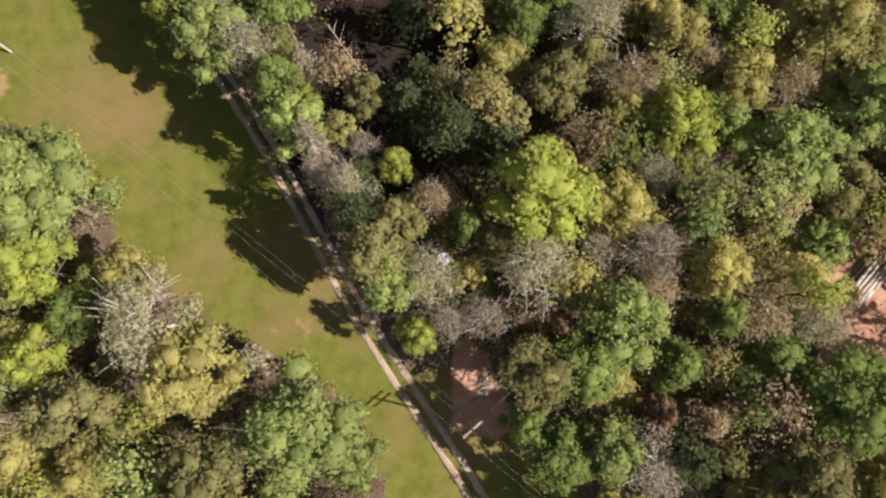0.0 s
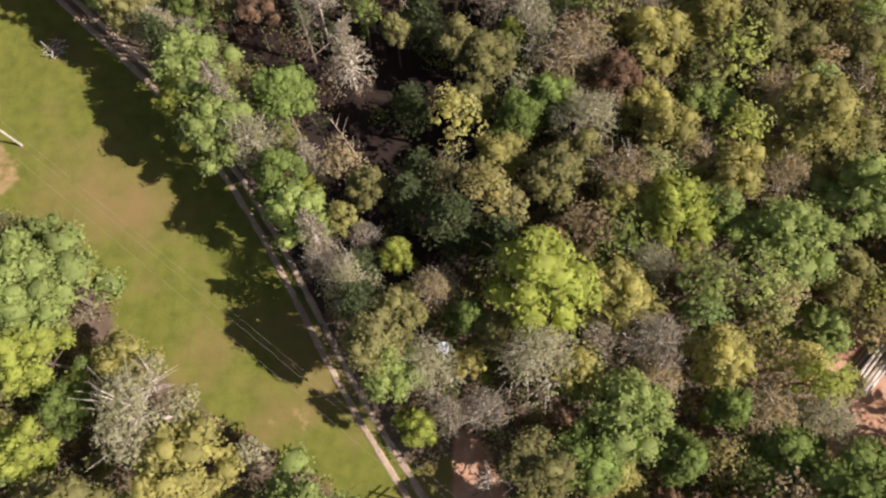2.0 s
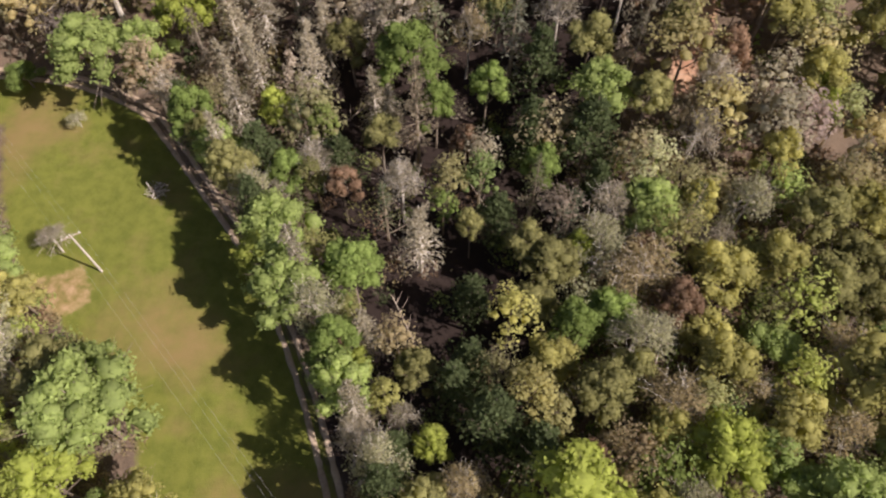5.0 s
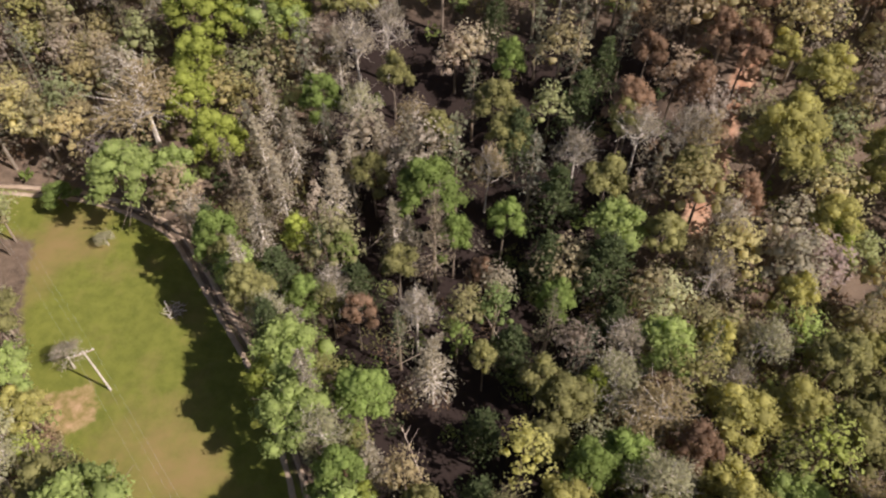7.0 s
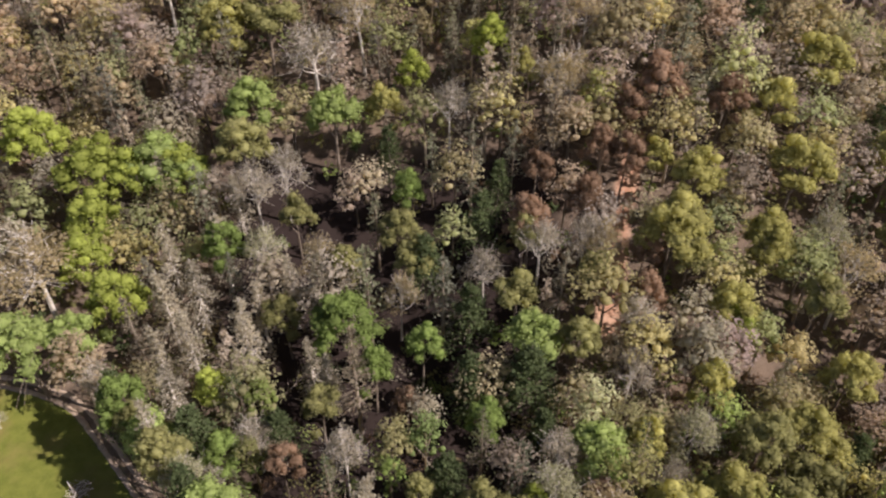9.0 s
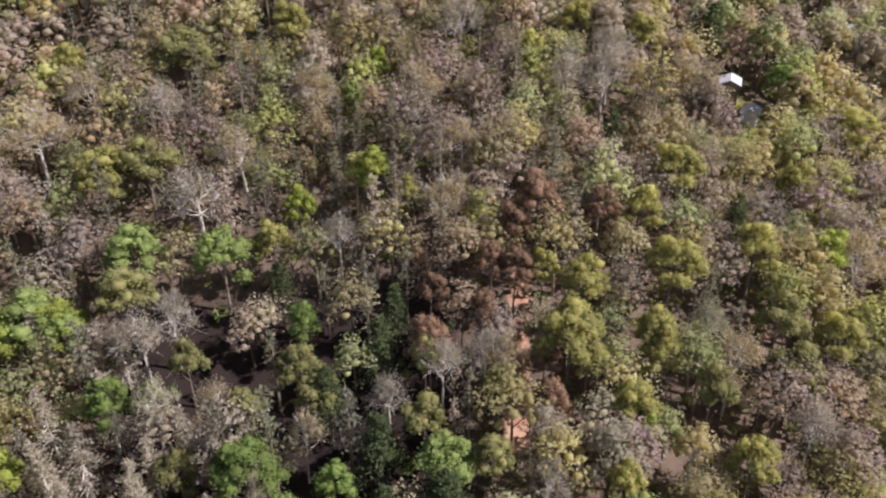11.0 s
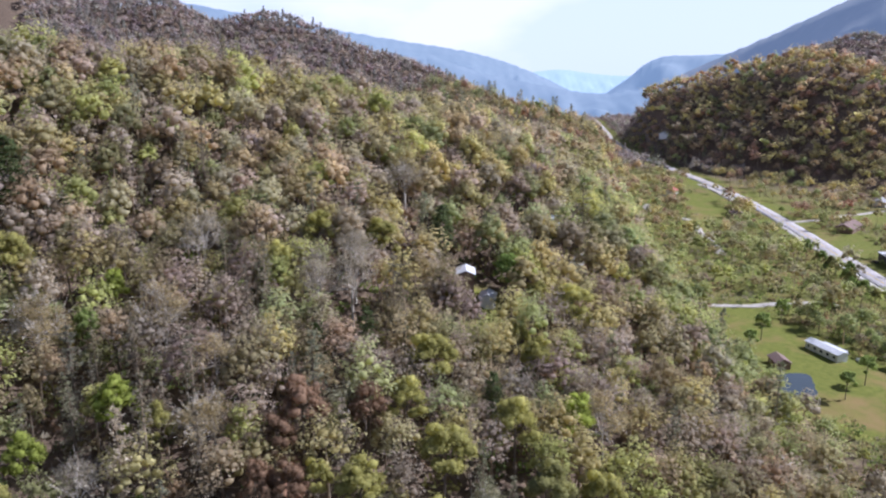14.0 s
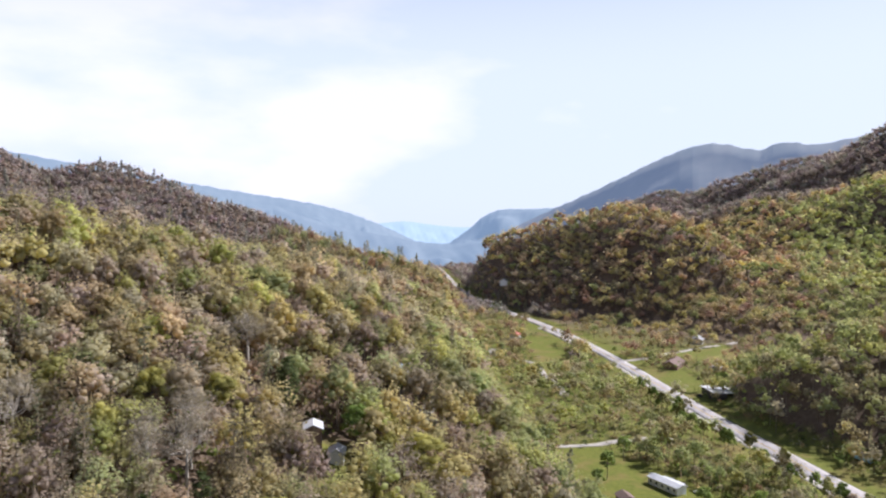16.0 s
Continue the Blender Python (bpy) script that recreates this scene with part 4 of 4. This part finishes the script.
ROOF_RED = bsdf_material("red_roof", (0.28, 0.08, 0.07), (0.40, 0.15, 0.13), 0.5)
ROOF_BROWN = bsdf_material("brown_shingle", (0.12, 0.08, 0.07), (0.22, 0.16, 0.14), 0.8)
ROOF_GREY = bsdf_material("grey_shingle", (0.20, 0.20, 0.21), (0.32, 0.32, 0.33), 0.8)
ROOF_BLUE = bsdf_material("blue_grey_roof", (0.26, 0.33, 0.42), (0.42, 0.48, 0.55), 0.5, rough=0.5)
GLASS = bsdf_material("window_glass", (0.02, 0.025, 0.03), (0.05, 0.055, 0.06), 0.5, rough=0.08, bump=0.0, spec=0.5)
DARK = bsdf_material("dark_trim", (0.05, 0.045, 0.04), (0.10, 0.09, 0.08), 1.0)
BLUE_PAINT = bsdf_material("pale_blue_paint", (0.22, 0.40, 0.52), (0.34, 0.52, 0.62), 1.0, rough=0.5)
RUBBER = bsdf_material("rubber", (0.02, 0.02, 0.02), (0.04, 0.04, 0.04), 2.0)
RED_PAINT = bsdf_material("red_paint", (0.35, 0.05, 0.04), (0.45, 0.08, 0.06), 1.0, rough=0.4)
LINE_WHITE = bsdf_material("road_paint_white", (0.55, 0.55, 0.52), (0.8, 0.8, 0.77), 0.6)
LINE_YELLOW = bsdf_material("road_paint_yellow", (0.5, 0.34, 0.05), (0.66, 0.47, 0.1), 0.6)


def house(name, x, y, turn, length, width, height, rise, roof, wall, label, windows=3, porch=0.0, chimney=False, z=None):
    """A gabled building with eaves: four walls, two roof slopes, gables, door and windows."""
    h = at(name, x, y, turn, label, "house", z)
    L, W = length / 2, width / 2
    for dims in ((-L, L, -W, -W + 0.2, -0.6, height), (-L, L, W - 0.2, W, -0.6, height), (-L, -L + 0.2, -W + 0.2, W - 0.2, -0.6, height), (L - 0.2, L, -W + 0.2, W - 0.2, -0.6, height)):
        box_part("wall", dims, wall, h)
    e = 0.45
    for s in (-1, 1):
        v = np.array([(-L - e, s * (W + e), height - rise * e / W), (L + e, s * (W + e), height - rise * e / W), (L + e, 0, height + rise), (-L - e, 0, height + rise)], float)
        f = np.array([(0, 1, 2, 3), (7, 6, 5, 4), (0, 4, 5, 1), (1, 5, 6, 2), (2, 6, 7, 3), (3, 7, 4, 0)])
        part("roof", (np.vstack([v + (0, 0, 0.18), v]), f), roof, h)
        g = np.array([(s * (L - 0.1), -W, height), (s * (L - 0.1), W, height), (s * (L - 0.1), 0, height + rise), (s * (L - 0.1), 0, height + rise - 0.01)], float)
        part("gable", (np.vstack([g, g - (s * 0.15, 0, 0)]), np.array([(0, 1, 2, 3), (7, 6, 5, 4)])), wall, h)
    for side in (-1, 1):
        for k in range(windows):
            cx = -L + length * (k + 0.5) / windows
            if side < 0 and k == windows // 2:
                box_part("door", (cx - 0.45, cx + 0.45, -W - 0.04, -W + 0.02, 0.1, 2.15), DARK, h, "dark front door")
                continue
            y0, y1 = (W - 0.02, W + 0.05) if side > 0 else (-W - 0.05, -W + 0.02)
            win = box_part("window", (cx - 0.65, cx + 0.65, y0, y1, 0.95, 2.15), WHITE, h)
            y2, y3 = (y1 - 0.01, y1 + 0.02) if side > 0 else (y0 - 0.02, y0 + 0.01)
            box_part("pane", (cx - 0.55, cx + 0.55, y2, y3, 1.05, 2.05), GLASS, win, "dark window pane")
    if porch:
        box_part("porch_roof", (-L * 0.7, L * 0.7, -W - porch, -W - 0.06, height - 0.35, height - 0.2), roof, h)
        for px in (-L * 0.65, 0, L * 0.65):
            box_part("post", (px - 0.07, px + 0.07, -W - porch + 0.1, -W - porch + 0.24, -0.3, height - 0.35), WHITE, h)
    if chimney:
        box_part("chimney", (L * 0.4, L * 0.4 + 0.7, 0.3, 1.0, height, height + rise + 0.9), ROOF_BROWN, h)
    return h


house("house", 88.3, 158.5, 62, 6.0, 4.2, 4.8, 0.9, ROOF_WHITE, BROWN_SIDE, "small two-storey brown house with a white metal roof in the woods", 3)
house("garage", 91.5, 152.5, 55, 5.0, 3.6, 2.4, 0.9, ROOF_WHITE, WHITE, "low white outbuilding in a wooded yard", 2)
house("house", 137.5, 188.4, 35, 11.0, 7.5, 3.0, 2.0, ROOF_BLUE, GREY_SIDE, "house with a blue-grey roof among the trees", 3)
house("mobile_home", 237.5, 155.5, 79, 15.0, 4.6, 2.9, 0.8, ROOF_WHITE, WHITE, "long white mobile home on the valley lawn", 5, porch=2.2)
house("hut", 213, 156, 60, 7.0, 5.0, 2.4, 1.2, ROOF_BROWN, BROWN_SIDE, "dark hut with a brown roof beside the pond", 2)
house("barn", 213, 107, 148, 10.0, 7.5, 3.4, 2.2, ROOF_GREEN, BROWN_SIDE, "wooden barn with a pale green metal roof", 2)
house("house", 451, 452, 30, 17.0, 9.0, 3.2, 2.2, ROOF_RED, WHITE, "low house with a red roof on a lawn", 4)
house("house", 424, 358, 52, 15.0, 8.0, 3.0, 1.8, ROOF_BROWN, BROWN_SIDE, "low brown roadside house", 4)
house("house", 451, 291, 20, 24.0, 11.0, 3.2, 2.6, ROOF_BROWN, BROWN_SIDE, "long brown house between two lawns", 5, chimney=True)
house("house", 560, 338, 25, 16.0, 9.0, 3.4, 2.4, ROOF_GREY, GREY_SIDE, "grey house at the foot of the wooded hill", 4)
house("house", 665, 684, 40, 20.0, 10.0, 6.0, 2.6, ROOF_GREY, WHITE, "white two-storey house beside the far road", 5)
house("shed", 132.5, 93.5, 120, 5.0, 4.0, 2.2, 0.8, ROOF_WHITE, WHITE, "white garden shed beside the gravel drive", 1)
house("house", 462, 264, 15, 12.0, 7.0, 2.8, 1.4, ROOF_GREY, GREY_SIDE, "low grey garage under the trees", 3)

# roadside store: flat white canopy over a dark front
store = at("store", 390, 221, 52, "dark flat-roofed roadside store with a pale canopy", "store")
box_part("wall", (-9, 9, -1, 7, -0.5, 3.6), DARK, store)
box_part("roof", (-10, 10, -6.5, 7.5, 3.6, 4.0), ROOF_WHITE, store, "pale flat canopy roof")
for px in (-9, -3, 3, 9):
    box_part("post", (px - 0.12, px + 0.12, -6.0, -5.76, -0.5, 3.6), WHITE, store)
for px in (-6, -1, 4):
    box_part("window", (px - 1.2, px + 1.2, -1.06, -1.0, 0.8, 2.6), GLASS, store)

# pale blue camper trailer
camper = at("camper_trailer", 329, 121, 60, "pale blue and white camper trailer beside the road", "trailer")
box_part("body", (-4.2, 4.2, -1.25, 1.25, 0.55, 1.9), BLUE_PAINT, camper)
box_part("roof", (-4.2, 4.2, -1.25, 1.25, 1.9, 3.1), WHITE, camper, "white upper body")
box_part("window", (-2.6, 1.8, -1.29, -1.24, 1.95, 2.6), GLASS, camper)
for wx in (-0.6, 0.6):
    for wy in (-1.2, 1.2):
        part("wheel", tube(np.array([wx, wy - 0.12, 0.36]), np.array([wx, wy + 0.12, 0.36]), 0.36, 0.36, 10), RUBBER, camper)


def car(x, y, turn, paint, label):
    c = at("car", x, y, turn, label, "car")
    p = Pile()
    prof = np.array([(-2.2, 0.35), (2.2, 0.35), (2.25, 0.75), (1.2, 0.95), (0.6, 1.45), (-1.2, 1.48), (-2.0, 1.0), (-2.25, 0.9)])
    n = len(prof)
    v = np.vstack([np.column_stack([prof[:, 0], np.full(n, s), prof[:, 1]]) for s in (-0.88, 0.88)])
    k = np.arange(n)
    p.add(v, np.column_stack([k, (k + 1) % n, n + (k + 1) % n, n + k]))
    for b0 in (0, n):
        p.add(v[[b0, b0 + 1, b0 + 2, b0 + 3]], np.array([[0, 1, 2, 3]]))
        p.add(v[[b0, b0 + 3, b0 + 6, b0 + 7]], np.array([[0, 1, 2, 3]]))
        p.add(v[[b0 + 3, b0 + 4, b0 + 5, b0 + 6]], np.array([[0, 1, 2, 3]]))
    part("body", p.done(), paint, c)
    for s in (-1, 1):
        box_part("window", (-1.1, 0.55, s * 0.86, s * 0.90, 1.02, 1.38) if s > 0 else (-1.1, 0.55, -0.90, -0.86, 1.02, 1.38), GLASS, c)
        for wx in (-1.4, 1.4):
            part("wheel", tube(np.array([wx, s * 0.78 - 0.1, 0.33]), np.array([wx, s * 0.78 + 0.1, 0.33]), 0.33, 0.33, 10), RUBBER, c)
    return c


car(444, 440, 20, RED_PAINT, "red car parked beside the red-roofed house")
car(384, 230, 60, DARK, "dark car parked in front of the roadside store")
car(243, 145, 80, WHITE, "white car parked beside the mobile home")
car(127, 168, 30, WHITE, "white car parked on a wooded drive")

# road paint, shoulders and drives
for off, mat, name in ((-0.12, LINE_YELLOW, "yellow"), (0.12, LINE_YELLOW, "yellow"), (-4.3, LINE_WHITE, "white"), (4.3, LINE_WHITE, "white")):
    tagged(ribbon("road_line", ROAD_LINE[:9], off, 0.15, mat, 0.30, 6.0, 0.0, 0.03), "worn " + name + " line painted along the asphalt road", "road marking", kind="structure")
for pts, width in (
    ([(236, 220), (249.6, 213), (261, 206.4), (274, 203.5), (300, 192)], 4.0),
    ([(400, 425), (382, 407), (381, 380), (383, 359), (356, 329), (341, 303), (322, 280)], 5.0),
    ([(437, 330), (450, 323), (499, 324), (545, 323), (590, 314)], 5.0),
    ([(163, 128), (155, 112), (148, 102), (142, 93), (136, 82)], 3.4),
    ([(108, 152), (122, 164), (134, 172), (150, 182)], 3.4),
):
    tagged(ribbon("gravel_drive", pts, 0, width, GRAVEL, 0.16, 2.0, 0.3, 0.3), "pale gravel drive through the grass", "drive", kind="structure")
tagged(ribbon("road_shoulder", [(480, 394), (515, 448), (532, 483)], -9.5, 8.0, GRAVEL, 0.2, 4.0, 0.6, 0.4), "pale gravel turnout beside the road", "turnout", kind="structure")
tagged(ribbon("road_shoulder", [(286, 108), (310, 143), (332, 179), (371, 236), (435, 324)], -7.0, 3.4, GRAVEL, 0.2, 4.0, 0.6, 0.4), "pale gravel shoulder along the road", "shoulder", kind="structure")

# pond
a = np.linspace(0, 2 * np.pi, 48, endpoint=False)
wob = 1 + 0.20 * np.sin(2 * a + 0.6) + 0.12 * np.sin(3 * a) + 0.04 * np.sin(7 * a)
px, py = 199.5 + 11.5 * wob * np.cos(a + 0.2), 141 + 7.5 * wob * np.sin(a + 0.2)
pz = float(np.max(ground_z(px, py))) + 0.12
pv = np.vstack([np.column_stack([px, py, np.full(48, pz)]), np.column_stack([px, py, np.full(48, pz - 0.7)]), [(199.5, 141, pz)]])
k = np.arange(48)
pf = np.vstack([np.column_stack([k, (k + 1) % 48, 48 + (k + 1) % 48, 48 + k]), np.column_stack([k[::2], k[::2] + 1, (k[::2] + 2) % 48, np.full(24, 96)])])
tagged(new("water", mesh_from("water", pv, pf, [WATER])), "small dark pond reflecting the sky, in a lawn", "pond", kind="structure")

# ---------------------------------------------------------------- round the meadow
def utility_pole(x, y, height, turn, mat, label, lean=0.0, arms=1):
    p = at("utility_pole", x, y, turn, label, "utility pole", group="poles of the power line")
    top = np.array([lean, 0, height])
    part("pole", tube(np.array([0, 0, -0.5]), top, 0.16, 0.11, 8), mat, p)
    for k in range(arms):
        zz = height - 0.5 - 0.9 * k
        arm = box_part("crossarm", (-0.06 + lean, 0.06 + lean, -1.3, 1.3, zz, zz + 0.14), WOOD, p, "wooden crossarm")
        for yy in (-1.1, -0.4, 0.4, 1.1):
            part("insulator", tube(np.array([lean, yy, zz + 0.14]), np.array([lean, yy, zz + 0.36]), 0.05, 0.035, 6), WHITE, arm, "pale insulator")
    return p


utility_pole(3.0, -7.6, 11.0, 130, WOOD, "weathered wooden utility pole with a crossarm beside the track", arms=2)
utility_pole(-55.8, 39.5, 10.5, 130, PALE_BARK, "pale bleached utility pole standing in the meadow", lean=-0.4)
utility_pole(45.0, -44.0, 11.0, 130, WOOD, "weathered wooden utility pole with a crossarm", arms=1)
WIRE = bsdf_material("wire", (0.25, 0.25, 0.25), (0.4, 0.4, 0.4), 1.0, rough=0.5)
for a3, b3 in (((3.0, -7.6, 10.8), (-55.8, 39.5, 10.3)), ((3.0, -7.6, 10.8), (45.0, -44.0, 10.8)), ((-55.8, 39.5, 10.3), (-130, 96, 12))):
    a3, b3 = np.array(a3), np.array(b3)
    side = np.array([-(b3 - a3)[1], (b3 - a3)[0], 0])
    side /= np.linalg.norm(side)
    for s in (-1.1, -0.4, 1.1):
        p = Pile()
        pts = [a3 + (b3 - a3) * u + side * s - np.array([0, 0, 1.6 * 4 * u * (1 - u)]) for u in np.linspace(0, 1, 13)]
        for q0, q1 in zip(pts[:-1], pts[1:]):
            p.add(*tube(q0, q1, 0.006, 0.006, 3))
        tagged(new("power_line_wire", mesh_from("power_line_wire", *p.done(), [WIRE])), "thin grey power line wire strung between utility poles", "wire", "wires of the power line")

# stacked logs in the clearing
pile_of_logs = at("log_pile", 51.8, 9.0, 47, "stack of pale cut logs on red soil", "log pile")
rl = np.random.RandomState(5)
for row, count in enumerate((7, 6, 4)):
    for k in range(count):
        yy, zz, rad = (k - (count - 1) / 2) * 0.52, 0.26 + 0.44 * row, rl.uniform(0.19, 0.27)
        x0 = rl.uniform(-0.3, 0.3)
        v, f = tube(np.array([-3.1 + x0, yy, zz]), np.array([3.1 + x0, yy + rl.uniform(-0.1, 0.1), zz]), rad, rad * 0.85, 8)
        caps = np.array([(0, 1, 2, 3), (0, 3, 4, 7), (4, 5, 6, 7), (11, 10, 9, 8), (15, 12, 11, 8), (15, 14, 13, 12)])
        part("log", (v, np.vstack([f, caps])), PALE_BARK if (row + k) % 3 else WOOD, pile_of_logs)

# heaps of cut brush and fallen trunks
def brush_heap(x, y, radius, label, seed):
    h = at("brush_pile", x, y, 0, label, "brush pile")
    r = np.random.RandomState(seed)
    for k in range(34):
        c = np.array([*(r.normal(0, 0.4, 2) * radius), r.uniform(0.1, 0.5 * radius)])
        d = r.normal(size=3) * np.array([1, 1, 0.3])
        d *= radius * r.uniform(0.4, 0.9) / np.linalg.norm(d)
        part("stick", tube(c - d, c + d, r.uniform(0.04, 0.10), 0.025, 4), PALE_BARK if k % 2 else BARK, h)
    return h


brush_heap(-53, 53.6, 1.6, "heap of pale brush at the meadow's shady edge", 4)
brush_heap(46.5, 5.5, 2.2, "heap of cut branches on red soil", 6)
brush_heap(47.5, -1.0, 2.4, "heap of cut branches on the clearing's edge", 7)
brush_heap(5.0, -3.5, 1.8, "grey brush on a pink soil patch", 8)


def fallen(x, y, turn, length, lift, label="bleached fallen trunk lying among the trees"):
    t = at("fallen_tree", x, y, turn, label, "fallen tree")
    part("trunk", tube(np.array([0, 0, 0.25]), np.array([length, 0, 0.25 + lift]), 0.10, 0.04, 6), WOOD, t)
    r = np.random.RandomState(int(abs(x * 7 + y)))
    for k in range(7):
        u = r.uniform(0.45, 0.98)
        s = np.array([length * u, 0, 0.25 + lift * u])
        part("branch", tube(s, s + np.array([r.uniform(0.3, 1.6), r.uniform(-1.8, 1.8), r.uniform(0.2, 1.6)]), 0.035, 0.012, 4), WOOD, t)


for spec in ((5.5, 24, 250, 7, 4), (-8, 33, 130, 9, 6), (-20, 50, 20, 9, 6), (-30, 55, 160, 12, 8), (-14.5, 15, 10, 6, 5),
             (12, 47, 70, 9, 7), (28, 64, 80, 13, 10), (-32, 66, 30, 12, 8), (0, 54, 140, 9, 5), (22, 44, 60, 8, 6)):
    fallen(*spec)

plant("green", 0, -80.9, 70.1, 0.34, 20, "shrubs in the meadow", wide=2.2)
plant("silver", 1, -69.5, 63.5, 0.22, 60, "shrubs in the meadow", wide=1.8)
plant("grey", 1, -62.5, 41.5, 0.35, 60, "shrubs in the meadow", wide=1.7)

# trees that screen the wooded yard, and the tall row between the lawn and the road
for x, y, r in ((90, 136, 3.2), (100, 142, 3.4), (84, 126, 2.8), (106, 152, 3.6), (74, 138, 2.6)):
    plant("yellow", 0, x, y, 0.95, 40 * r, "trees round the yard", wide=r / 3.9)
for k, (x, y) in enumerate(resample([(258, 92), (276, 130), (296, 168), (318, 205), (352, 250)], 8.0)):
    plant(("fresh", "green", "olive")[k % 3], k % 2, x + rng.uniform(-4, 4), y + rng.uniform(-4, 4), rng.uniform(0.6, 1.0), 70 * k, "tall row beside the road", wide=0.75)
for x, y in ((208, 128), (196, 158), (228, 176), (252, 186), (224, 132), (212, 168), (236, 118), (402, 225), (409, 232), (520, 350), (505, 345), (455, 345)):
    plant("fresh", int(x) % 2, x, y, rng.uniform(0.5, 0.8), x, "garden trees in the valley")
